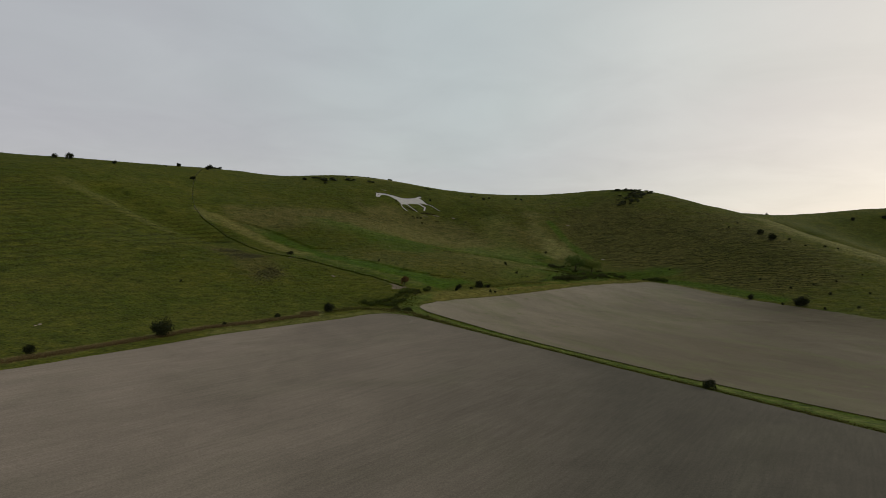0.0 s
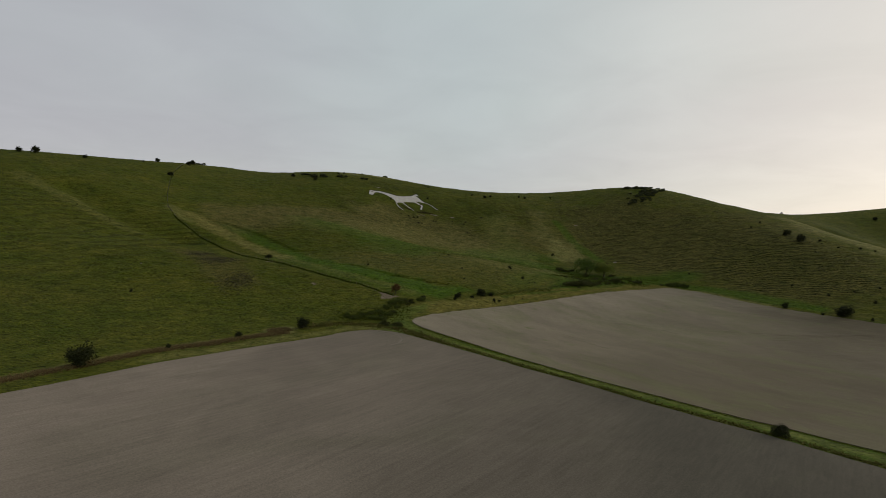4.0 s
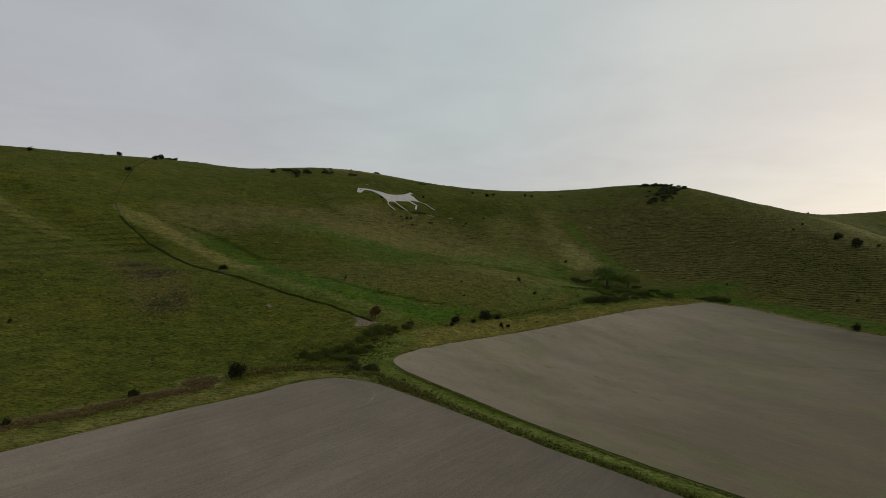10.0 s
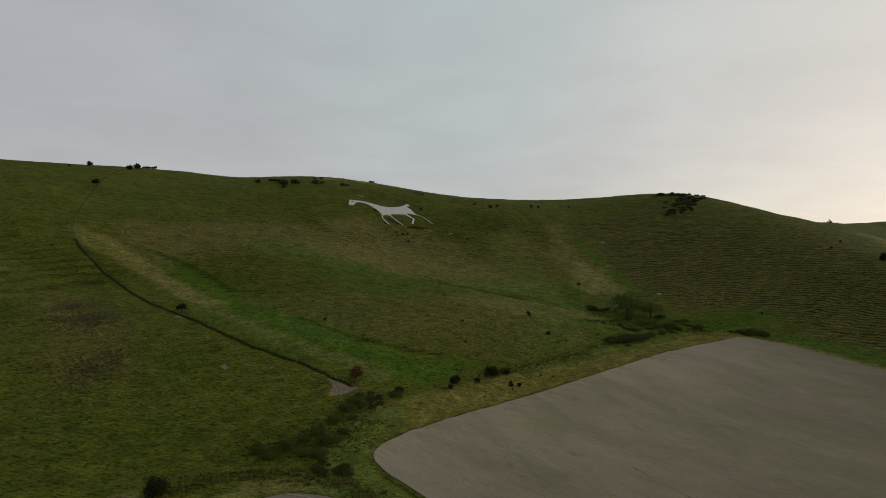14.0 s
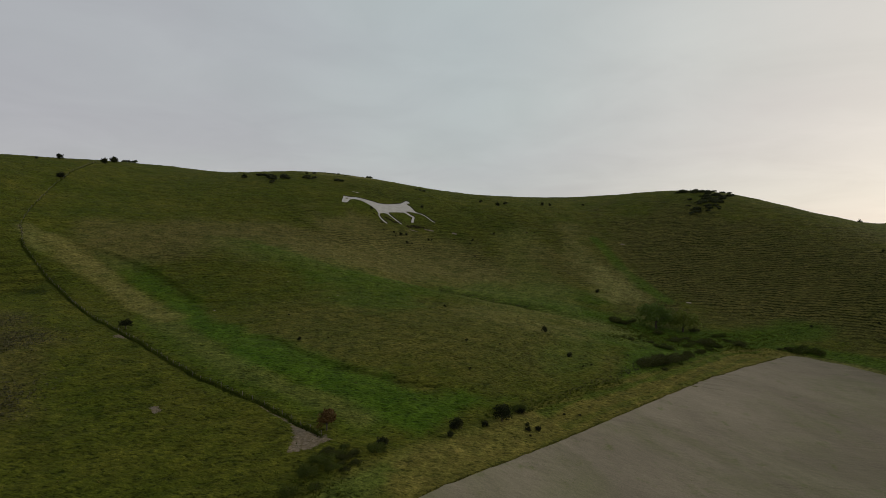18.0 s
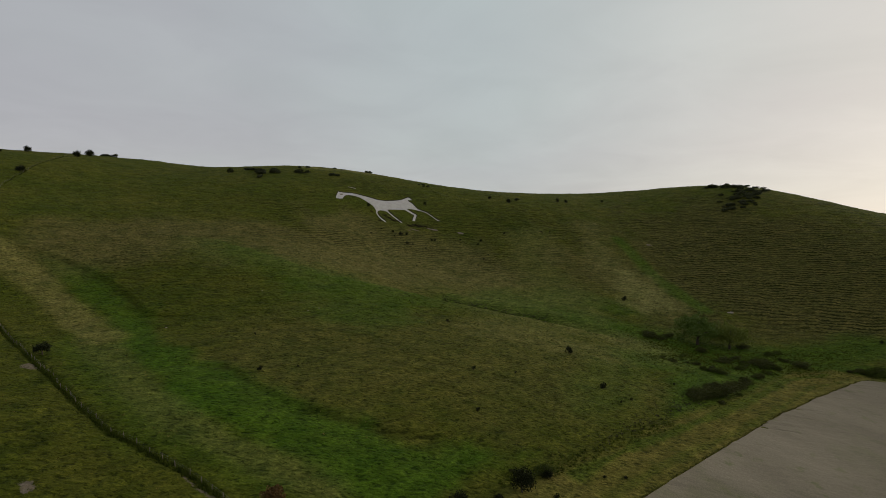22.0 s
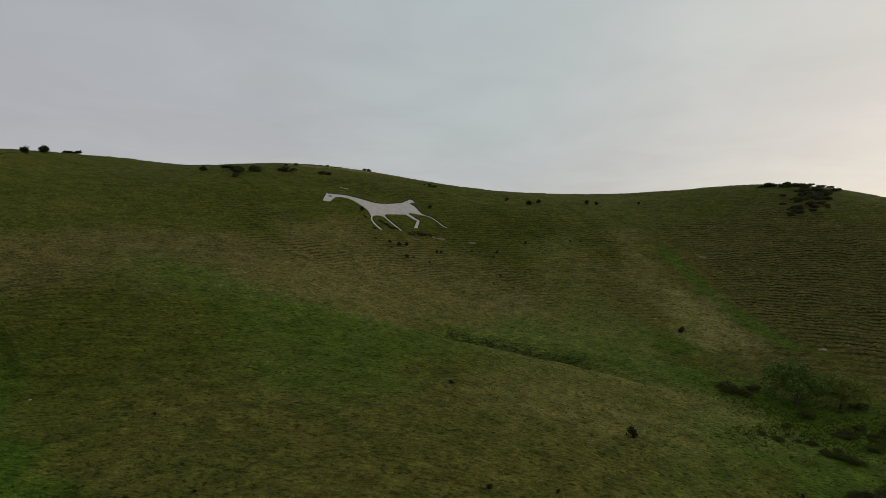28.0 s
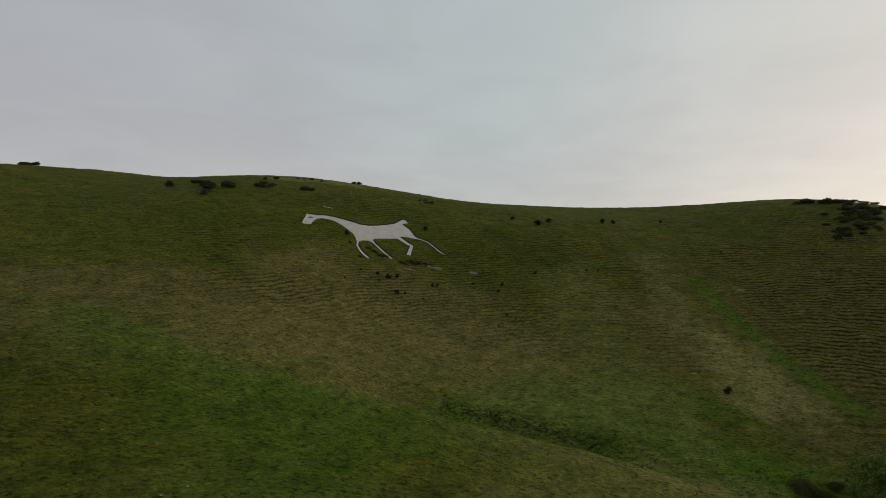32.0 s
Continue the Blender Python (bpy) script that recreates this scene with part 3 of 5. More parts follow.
def terraces(x, y):
    """Sheep-worn steps on steep ground: how marked they are, and the count of steps up the slope."""
    z = smooth_land(x, y)
    gx_, gy_ = (smooth_land(x + 2, y) - z) / 2, (smooth_land(x, y + 2) - z) / 2
    steep = np.hypot(gx_, gy_)
    mark = np.clip((steep - 0.24 + 0.12 * np.clip((-120 - x) / 40, 0, 1)) / 0.16, 0, 1) * np.where(y > 300, 1, 0.35)
    mark = mark * (1 - 0.8 * np.maximum(zone(x, y, LUSH_LINES), np.maximum(area(x, y, LUSH_BAND, 4.0), area(x, y, LUSH_GULLY, 4.0)))) * (1 - brow_grass(x, y)) * (1 - 0.9 * zone(x, y, [(STRAW_B, 14, 0.8), (STRAW_C, 12, 0.4)] + [(PALE_A, 22, 0.7), (PALE_B, 10, 0.6)]))
    mark = mark * np.clip((off_line(x, y, [(-62, 538), (-40, 538), (-20, 545)]) - 9) / 8, 0, 1) ** (np.hypot(x + 30, y - 538) < 45)
    flank = zone(x, y, [(BROWN_C, 75, 1), (FLANK, 48, 1)])
    mark = mark * (0.7 + 0.3 * flank)
    mark = mark * np.clip(0.62 + 0.9 * vnoise(x, y, 28.0, 11) + 0.5 * vnoise(x, y, 9.0, 17), 0.1, 1)
    # stronger marks here, so the dark risers also paint in this flank's shade
    mark = np.maximum(mark, flank * np.clip((steep - 0.16) / 0.12, 0, 1) * np.clip(0.95 + 0.4 * vnoise(x, y, 12.0, 16), 0.6, 1) * (1 - zone(x, y, LUSH_LINES)) * (1 - 0.9 * zone(x, y, [(STRAW_B, 16, 1)])))
    count = z / 0.9 + 1.2 * vnoise(x, y, 60.0, 12) + 0.60 * vnoise(x, y, 17.0, 13) + 0.36 * vnoise(x, y, 6.0, 14) + 0.12 * vnoise(x, y, 2.5, 15)
    # long sheep tracks, wider apart, on the gentler hillside
    left = x < -128
    tracks = z / 3.1 + 1.5 * vnoise(x, y, 70.0, 18) + 0.35 * vnoise(x, y, 20.0, 19) + 0.12 * vnoise(x, y, 6.0, 20)
    trod = 0.48 * np.clip((steep - 0.08) / 0.1, 0, 1) * np.clip(0.7 + 0.8 * vnoise(x, y, 40.0, 22), 0.15, 1) * np.clip((-128 - x) / 14, 0, 1) * np.clip((420 - y) / 50, 0.12, 1)
    mark = np.where(left, trod, mark * np.clip((x + 128) / 14, 0, 1)) * np.clip((off_line(x, y, STRAW_A) - 4) / 6, 0.05, 1)
    return z, mark, np.where(left, tracks, count)


def tussock_swell(x, y):
    """Low domes of grass with creases between, wider along the contour than up the slope, 0 to 1."""
    u, v = x / 1.55 + 0.35 * vnoise(x, y, 4.0, 71), y / 1.05 + 0.35 * vnoise(x, y, 4.0, 72)
    iu, iv = np.floor(u), np.floor(v)
    best = np.full(x.shape, 9.0)
    for a in (-1, 0, 1):
        for b in (-1, 0, 1):
            cu, cv = iu + a, iv + b
            h1 = np.sin(cu * 127.1 + cv * 311.7) * 43758.5453
            h2 = np.sin(cu * 269.5 + cv * 183.3) * 24634.6345
            best = np.minimum(best, np.hypot(u - cu - 0.5 - 0.8 * (h1 - np.floor(h1) - 0.5), v - cv - 0.5 - 0.8 * (h2 - np.floor(h2) - 0.5)))
    return 1 - np.minimum(best, 1) ** 2


def land(x, y, parts=False):
    """Height of the turf."""
    x, y = np.broadcast_arrays(np.asarray(x, float), np.asarray(y, float))
    shape = x.shape
    x, y = x.ravel(), y.ravel()
    z, mark, count = terraces(x, y)
    f = count - np.floor(count)
    z = z + 0.18 * mark * np.where(f < 0.75, 0.5 - f / 0.75, (f - 0.75) / 0.25 - 0.5)
    wild = np.clip((y - 225) / 40, 0.25, 1) * np.where(inside(x, y, BIG_FIELD) | inside(x, y, RIGHT_FIELD), 0.15, 1)
    wild = wild * np.clip((np.hypot((x + 28) / 46, (y - 537) / 32) - 0.9) / 0.4, 0.12, 1)
    z = z + wild * (0.20 * vnoise(x, y, 9.0, 1) + 0.20 * vnoise(x, y, 4.1, 2) + 0.15 * vnoise(x, y, 2.3, 3))
    rough = 0.34 + 0.22 * vnoise(x, y, 22.0, 4) + 0.12 * vnoise(x, y, 7.0, 5)
    z = z + wild * np.clip(rough * 1.3, 0.12, 0.8) * np.clip((560 - y) / 60, 0.3, 1) * (tussock_swell(x, y) - 0.7)
    if parts:
        return z.reshape(shape), mark.reshape(shape), count.reshape(shape)
    return z.reshape(shape)


def at(x, y):
    return float(land(x, y))


# ---- materials ----
def material(name):
    m = bpy.data.materials.new(name)
    m.use_nodes = True
    return m, m.node_tree.nodes, m.node_tree.links, m.node_tree.nodes["Principled BSDF"]


class Tree:
    """Short hand for a node tree."""

    def __init__(self, name, rough=0.9):
        self.m, self.n, self.l, self.b = material(name)
        self.b.inputs["Roughness"].default_value = rough
        self.b.inputs["Specular IOR Level"].default_value = 0.06
        self.place = self.n.new("ShaderNodeNewGeometry").outputs["Position"]

    def put(self, node, key, v):
        if isinstance(v, tuple):
            node.inputs[key].default_value = (*v, 1) if len(v) == 3 and node.inputs[key].type == "RGBA" else v
        elif isinstance(v, (int, float)):
            node.inputs[key].default_value = v
        else:
            self.l.new(v, node.inputs[key])

    def noise(self, scale, detail=3.0, rough=0.55, stretch=(1, 1, 1), warp=0.0, vec=None):
        mp = self.n.new("ShaderNodeMapping")
        self.l.new(vec or self.place, mp.inputs["Vector"])
        mp.inputs["Scale"].default_value = stretch
        t = self.n.new("ShaderNodeTexNoise")
        self.l.new(mp.outputs[0], t.inputs["Vector"])
        for k, v in (("Scale", scale), ("Detail", detail), ("Roughness", rough), ("Distortion", warp)):
            t.inputs[k].default_value = v
        return t.outputs["Fac"]

    def span(self, v, a, b, lo=0.0, hi=1.0):
        r = self.n.new("ShaderNodeMapRange")
        self.put(r, 0, v)
        for i, k in enumerate((a, b, lo, hi)):
            r.inputs[i + 1].default_value = k
        return r.outputs[0]

    def math(self, op, a, b=0.0):
        n = self.n.new("ShaderNodeMath")
        n.operation = op
        self.put(n, 0, a), self.put(n, 1, b)
        return n.outputs[0]

    def mix(self, fac, a, b, how="MIX"):
        n = self.n.new("ShaderNodeMix")
        n.data_type, n.blend_type = "RGBA", how
        self.put(n, 0, fac), self.put(n, 6, a), self.put(n, 7, b)
        return n.outputs[2]

    def bump(self, height, strength, depth):
        n = self.n.new("ShaderNodeBump")
        n.inputs["Strength"].default_value, n.inputs["Distance"].default_value = strength, depth
        self.l.new(height, n.inputs["Height"])
        if self.b.inputs["Normal"].links:
            self.l.new(self.b.inputs["Normal"].links[0].from_socket, n.inputs["Normal"])
        self.l.new(n.outputs[0], self.b.inputs["Normal"])

    def colour(self, c):
        self.put(self.b, "Base Color", c)
        return self.m


def turf_material():
    t = Tree("turf", 0.95)
    zones = t.n.new("ShaderNodeAttribute")
    zones.attribute_name = "zones"
    z = t.n.new("ShaderNodeSeparateColor")
    t.l.new(zones.outputs["Color"], z.inputs[0])
    lush, straw, brown = z.outputs[0], z.outputs[1], z.outputs[2]
    mark, count, ochre = (t.n.new("ShaderNodeAttribute") for _ in range(3))
    mark.attribute_name, count.attribute_name, ochre.attribute_name = "terrace", "steps", "ochre"
    big = t.noise(0.035, 4, 0.6)
    mid = t.noise(0.22, 4, 0.6, (0.7, 1, 1))
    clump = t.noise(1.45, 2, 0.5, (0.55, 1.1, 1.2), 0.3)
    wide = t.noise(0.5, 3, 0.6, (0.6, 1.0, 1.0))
    fine = t.noise(3.6, 4, 0.7, (0.7, 1, 1))
    c = t.mix(t.span(big, 0.35, 0.65), (0.047, 0.060, 0.005), (0.067, 0.071, 0.008))
    c = t.mix(t.math("MULTIPLY", brown, 0.8), c, (0.084, 0.072, 0.020))
    c = t.mix(t.math("MULTIPLY", lush, 0.85), c, (0.037, 0.082, 0.004))
    c = t.mix(t.math("MULTIPLY", straw, 0.8), c, (0.152, 0.145, 0.044))
    c = t.mix(t.math("MULTIPLY", ochre.outputs["Fac"], 0.85), c, (0.126, 0.108, 0.023))
    c = t.mix(t.span(mid, 0.50, 0.70), c, t.mix(1.0, c, (1.30, 1.22, 1.35), "MULTIPLY"))
    c = t.mix(t.span(mid, 0.46, 0.30), c, t.mix(1.0, c, (0.66, 0.76, 0.66), "MULTIPLY"))
    # grazed turf grows in level-lying rolls along the slope
    dash = t.noise(1.0, 4, 0.62, (0.24, 0.24, 1.9), 0.4)
    c = t.mix(1.0, c, t.span(dash, 0.36, 0.64, 0.80, 1.24), "MULTIPLY")
    # clumps a stride across: tops painted lit, hollows and fine creases painted in shade
    c = t.mix(t.span(clump, 0.53, 0.66), c, t.mix(1.0, c, (1.40, 1.34, 1.45), "MULTIPLY"))
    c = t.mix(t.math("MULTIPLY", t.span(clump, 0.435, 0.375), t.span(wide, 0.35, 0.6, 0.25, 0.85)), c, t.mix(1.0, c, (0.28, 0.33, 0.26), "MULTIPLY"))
    c = t.mix(1.0, c, t.span(fine, 0.36, 0.64, 0.74, 1.26), "MULTIPLY")
    # the risers of the terraces are painted dark, as shade under each step
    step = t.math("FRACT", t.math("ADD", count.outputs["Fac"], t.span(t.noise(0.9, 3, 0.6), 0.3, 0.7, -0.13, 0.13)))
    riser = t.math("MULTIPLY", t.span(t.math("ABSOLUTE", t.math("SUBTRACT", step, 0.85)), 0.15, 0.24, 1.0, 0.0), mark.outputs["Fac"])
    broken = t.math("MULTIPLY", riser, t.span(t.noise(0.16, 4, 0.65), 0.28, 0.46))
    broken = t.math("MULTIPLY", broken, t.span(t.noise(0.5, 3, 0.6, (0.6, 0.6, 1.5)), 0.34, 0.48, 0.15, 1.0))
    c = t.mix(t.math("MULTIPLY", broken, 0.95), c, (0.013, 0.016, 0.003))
    bare = t.span(t.math("ADD", zones.outputs["Alpha"], t.span(t.noise(0.9, 5, 0.7), 0.3, 0.7, -0.35, 0.35)), 0.40, 0.66)
    earth = t.mix(t.span(t.noise(1.3, 4, 0.65), 0.35, 0.65), (0.120, 0.094, 0.062), (0.205, 0.165, 0.125))
    c = t.mix(t.math("MULTIPLY", bare, 0.9), c, earth)
    t.bump(dash, 0.5, 0.4)
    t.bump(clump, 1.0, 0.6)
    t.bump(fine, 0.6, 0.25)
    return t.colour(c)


def field_material(name, dark, pale, green, turn, patch, along_x, along_y, low, high, tufts, gloss):
    t = Tree(name, 0.95)
    rot = t.n.new("ShaderNodeMapping")
    t.l.new(t.place, rot.inputs["Vector"])
    rot.inputs["Rotation"].default_value = (0, 0, turn)
    v = rot.outputs[0]
    big = t.noise(0.018, 4, 0.55, (1, 0.35, 1), 0.6, v)
    sx = t.n.new("ShaderNodeSeparateXYZ")
    t.l.new(t.place, sx.inputs[0])
    # from dark to pale along a set direction across the field
    paleness = t.math("ADD", t.span(t.math("ADD", t.math("MULTIPLY", sx.outputs[0], along_x), t.math("MULTIPLY", sx.outputs[1], along_y)), low, high), t.span(big, 0.25, 0.75, -0.22, 0.22))
    mid = t.noise(0.12, 4, 0.6, (1, 0.25, 1), 0.3, v)
    rows = t.noise(1.6, 2, 0.5, (1, 0.03, 1), 0.0, v)
    clod = t.noise(3.2, 5, 0.75)
    c = t.mix(paleness, dark, pale)
    c = t.mix(t.span(mid, 0.45, 0.7, 0.0, 0.16), c, dark)
    c = t.mix(t.math("MULTIPLY", t.span(t.noise(0.03, 5, 0.65, (1, 0.5, 1), 1.0, v), 0.50, 0.68), patch), c, green)
    # scattered seedlings
    c = t.mix(t.math("MULTIPLY", t.span(t.noise(0.22, 5, 0.7), 0.57, 0.72), tufts), c, green)
    c = t.mix(1.0, c, t.span(t.noise(0.05, 5, 0.6, (1, 0.6, 1), 0.8, v), 0.3, 0.7, 0.86, 1.12), "MULTIPLY")
    c = t.mix(1.0, c, t.span(rows, 0.3, 0.7, 0.92, 1.08), "MULTIPLY")
    c = t.mix(1.0, c, t.span(clod, 0.34, 0.66, 0.80, 1.20), "MULTIPLY")
    # dry stalks and clods catch the sky at a low angle
    t.b.inputs["Specular IOR Level"].default_value = gloss
    t.bump(rows, 0.15, 0.08)
    t.bump(clod, 0.4, 0.08)
    return t.colour(c)


def plain_material(name, a, b, scale=0.8, fine=6.0, rough=0.9, grain=(1, 1, 1)):
    t = Tree(name, rough)
    c = t.mix(t.span(t.noise(scale, 4, 0.6, grain), 0.3, 0.7), a, b)
    f = t.noise(fine, 3, 0.6, grain)
    c = t.mix(1.0, c, t.span(f, 0.25, 0.75, 0.78, 1.2), "MULTIPLY")
    t.bump(f, 0.5, 0.04)
    return t.colour(c)


def leaf_material(name, a, b, shine=0.6):
    t = Tree(name, shine)
    isle = t.n.new("ShaderNodeNewGeometry").outputs["Random Per Island"]
    info = t.n.new("ShaderNodeObjectInfo").outputs["Random"]
    c = t.mix(isle, a, b)
    c = t.mix(1.0, c, t.span(info, 0, 1, 0.8, 1.2), "MULTIPLY")
    t.b.inputs["Subsurface Weight"].default_value = 0.0
    return t.colour(c)


TURF = turf_material()
SOIL_BIG = field_material("tilled_soil", (0.078, 0.071, 0.054), (0.214, 0.178, 0.138), (0.10, 0.10, 0.06), radians(36), 0.2, -1.0, 0.1, -32, 80, 0.15, 0.08)
SOIL_RIGHT = field_material("stubble_soil", (0.090, 0.074, 0.044), (0.206, 0.177, 0.126), (0.108, 0.118, 0.044), radians(-52), 0.45, -0.8, 0.75, 76, 205, 0.8, 0.2)
CHALK_MAT = plain_material("chalk", (0.37, 0.35, 0.32), (0.47, 0.45, 0.42), 0.35, 2.5)
EARTH_MAT = plain_material("bare_earth", (0.130, 0.102, 0.074), (0.190, 0.155, 0.120), 0.5, 3.0)
SCRAPE_MAT = plain_material("scraped_chalk", (0.24, 0.20, 0.15), (0.36, 0.31, 0.25), 0.6, 3.0)
# dark tone for rough grass patches and for the painted shade round the figure
WORN_SHADE_MAT = plain_material("rough_turf_and_bank_shade", (0.016, 0.017, 0.006), (0.042, 0.034, 0.014), 0.9, 3.0)
WHEEL_MAT = plain_material("pressed_soil", (0.160, 0.140, 0.112), (0.190, 0.166, 0.132), 0.4, 3.0)
BARK = plain_material("bark", (0.050, 0.040, 0.030), (0.10, 0.085, 0.065), 3.0, 12.0, 0.9, (1, 1, 0.2))
POST_WOOD = plain_material("weathered_wood", (0.11, 0.095, 0.075), (0.19, 0.165, 0.13), 3.0, 15.0, 0.85, (1, 1, 0.15))
WIRE = plain_material("galvanised_wire", (0.12, 0.12, 0.12), (0.18, 0.18, 0.17), 3.0, 15.0, 0.5)
LEAF_THORN = leaf_material("thorn_leaf", (0.010, 0.014, 0.005), (0.030, 0.033, 0.010))
LEAF_RUST = leaf_material("rust_leaf", (0.052, 0.033, 0.013), (0.125, 0.070, 0.023))
LEAF_ASH = leaf_material("ash_leaf", (0.046, 0.082, 0.012), (0.098, 0.134, 0.026))
LEAF_SALLOW = leaf_material("sallow_leaf", (0.080, 0.108, 0.014), (0.150, 0.165, 0.032))
LEAF_BRAMBLE = leaf_material("bramble_leaf", (0.034, 0.044, 0.010), (0.074, 0.075, 0.021))
LEAF_HEDGE = leaf_material("hedge_leaf", (0.036, 0.056, 0.008), (0.080, 0.092, 0.018))
LEAF_GORSE = leaf_material("gorse_leaf", (0.028, 0.036, 0.015), (0.080, 0.084, 0.038))
BLADE_GREEN = leaf_material("green_blade", (0.028, 0.047, 0.004), (0.076, 0.090, 0.012), 0.8)
BLADE_RANK = leaf_material("rank_blade", (0.048, 0.074, 0.006), (0.115, 0.125, 0.016), 0.8)
BLADE_NETTLE = leaf_material("nettle_leaf", (0.045, 0.048, 0.024), (0.095, 0.084, 0.048), 0.8)
BLADE_STRAW = leaf_material("straw_blade", (0.092, 0.084, 0.018), (0.200, 0.160, 0.046), 0.8)
BLADE_DARK = leaf_material("dark_blade", (0.046, 0.053, 0.009), (0.122, 0.112, 0.028), 0.8)
BLADE_DEAD = leaf_material("dead_blade", (0.016, 0.015, 0.006), (0.050, 0.040, 0.018), 0.9)
BLADE_BROWN = leaf_material("brown_blade", (0.060, 0.042, 0.018), (0.130, 0.085, 0.036), 0.9)
BLADE_RUSSET = leaf_material("russet_blade", (0.110, 0.085, 0.032), (0.225, 0.165, 0.075), 0.8)


def mesh_of(name, verts, faces, mat, smooth=False):
    me = bpy.data.meshes.new(name)
    me.from_pydata(np.asarray(verts).tolist(), [], np.asarray(faces).tolist() if not isinstance(faces, list) else faces)
    me.materials.append(mat)
    if smooth:
        me.shade_smooth()
    me.update()
    return me


# ---- the ground, one sheet out to the horizon ----
def axis(spans, low, high):
    a = []
    for lo, hi, step in spans:
        a += list(np.arange(lo, hi - step / 2, step))
    a.append(spans[-1][1])
    step, v = 6.0, a[0]
    head = []
    while v > low:
        v -= step
        step *= 1.3
        head.append(v)
    step, v = 6.0, a[-1]
    while v < high:
        v += step
        step *= 1.3
        a.append(v)
    return np.array(head[::-1] + a)


gx = axis([(-420, -300, 3.0), (-300, -150, 1.2), (-150, 130, 0.55), (130, 300, 1.0), (300, 560, 3.0)], -4500, 4500)
gy = axis([(40, 200, 2.5), (200, 430, 0.55), (430, 600, 0.9), (600, 780, 3.0)], -4500, 4500)
GX, GY = np.meshgrid(gx, gy)
GZ, terrace, steps = land(GX, GY, True)
for poly in (BIG_FIELD, RIGHT_FIELD):
    deep = inside(GX, GY, poly) & (off_line(GX, GY, poly + poly[:1]) > 1.6)
    GZ = np.where(deep, GZ - 0.5, GZ)


near = (np.abs(GX) < 600) & (GY > 0) & (GY < 850)
zr, zg, zb, zo = (np.where(near, k, 0) for k in grass_kinds(GX, GY))
brow_of = np.where(near, brow_grass(GX, GY), 0)
zr = np.maximum(zr, 0.95 * brow_of * np.clip((40 - GX) / 60, 0.25, 1))
# straw tone along the brow paints in the light it catches
zg = np.maximum(zg, 0.6 * brow_of * np.clip((GX + 15) / 45, 0, 1))
# trodden bare earth, by the fence and where stock gather
za = np.zeros_like(GX)
for k, (x, y, w) in enumerate(SOIL):
    u, v = GX - x, GY - y
    c35, s35 = math.cos(radians(35)), math.sin(radians(35))
    r = np.hypot((u * c35 - v * s35) / (w * (1.0 if k == 0 else 0.65)), (u * s35 + v * c35) / (w * (0.55 if k == 0 else 0.4)))
    za = np.maximum(za, np.clip(1.5 - r, 0, 1))
za = np.maximum(za, 0.62 * np.clip(1.3 - off_line(GX, GY, [(px - 0.6, py - 0.8) for px, py in FENCE[-3:]]) / 0.8, 0, 1))
za = np.maximum(za, area(GX, GY, SOIL_CORNER, 1.2, 0.5) * near)
za = np.maximum(za, 0.55 * np.clip(1.5 - off_line(GX, GY, SOIL_STRIP[:2]) / 0.8, 0, 1))
ny, nx = GX.shape
ids = np.arange(nx * ny).reshape(ny, nx)
quads = np.stack([ids[:-1, :-1], ids[:-1, 1:], ids[1:, 1:], ids[1:, :-1]], -1).reshape(-1, 4)
me = bpy.data.meshes.new("ground")
me.vertices.add(nx * ny)
me.vertices.foreach_set("co", np.stack([GX, GY, GZ], -1).astype(np.float32).ravel())
me.loops.add(len(quads) * 4)
me.loops.foreach_set("vertex_index", quads.astype(np.int32).ravel())
me.polygons.add(len(quads))
me.polygons.foreach_set("loop_start", np.arange(0, len(quads) * 4, 4, dtype=np.int32))
me.update(calc_edges=True)
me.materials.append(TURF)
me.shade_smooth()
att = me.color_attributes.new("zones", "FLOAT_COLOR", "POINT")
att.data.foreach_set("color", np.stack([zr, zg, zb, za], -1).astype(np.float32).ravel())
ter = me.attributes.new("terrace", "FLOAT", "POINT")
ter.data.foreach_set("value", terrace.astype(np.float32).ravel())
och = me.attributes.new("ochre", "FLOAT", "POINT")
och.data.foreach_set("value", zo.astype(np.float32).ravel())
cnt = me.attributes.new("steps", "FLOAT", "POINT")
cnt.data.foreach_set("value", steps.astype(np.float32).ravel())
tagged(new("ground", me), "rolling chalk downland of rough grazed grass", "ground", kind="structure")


def drape(name, poly, lift, mat, longest, skirt=0.3):
    """A sheet with the outline poly, laid over the land, its rim turned down into the turf."""
    bm = bmesh.new()
    vs = [bm.verts.new((x, y, 0)) for x, y in poly]
    for a, b, c in tessellate_polygon([[Vector((x, y, 0)) for x, y in poly]]):
        bm.faces.new((vs[a], vs[b], vs[c]))
    for _ in range(9):
        long_edges = [e for e in bm.edges if e.calc_length() > longest]
        if not long_edges:
            break
        bmesh.ops.subdivide_edges(bm, edges=long_edges, cuts=1)
        bmesh.ops.triangulate(bm, faces=[f for f in bm.faces if len(f.verts) > 3])
    co = np.array([v.co[:2] for v in bm.verts])
    hz = land(co[:, 0], co[:, 1])
    for v, h in zip(bm.verts, hz):
        v.co.z = h + lift
    rim = [e for e in bm.edges if e.is_boundary]
    out = bmesh.ops.extrude_edge_only(bm, edges=rim)
    for v in out["geom"]:
        if isinstance(v, bmesh.types.BMVert):
            v.co.z -= skirt + lift
    bmesh.ops.recalc_face_normals(bm, faces=bm.faces[:])
    me = bpy.data.meshes.new(name)
    bm.to_mesh(me)
    bm.free()
    up = sum(p.normal.z * p.area for p in me.polygons)
    if up < 0:
        me.flip_normals()
    me.materials.append(mat)
    return new(name, me)


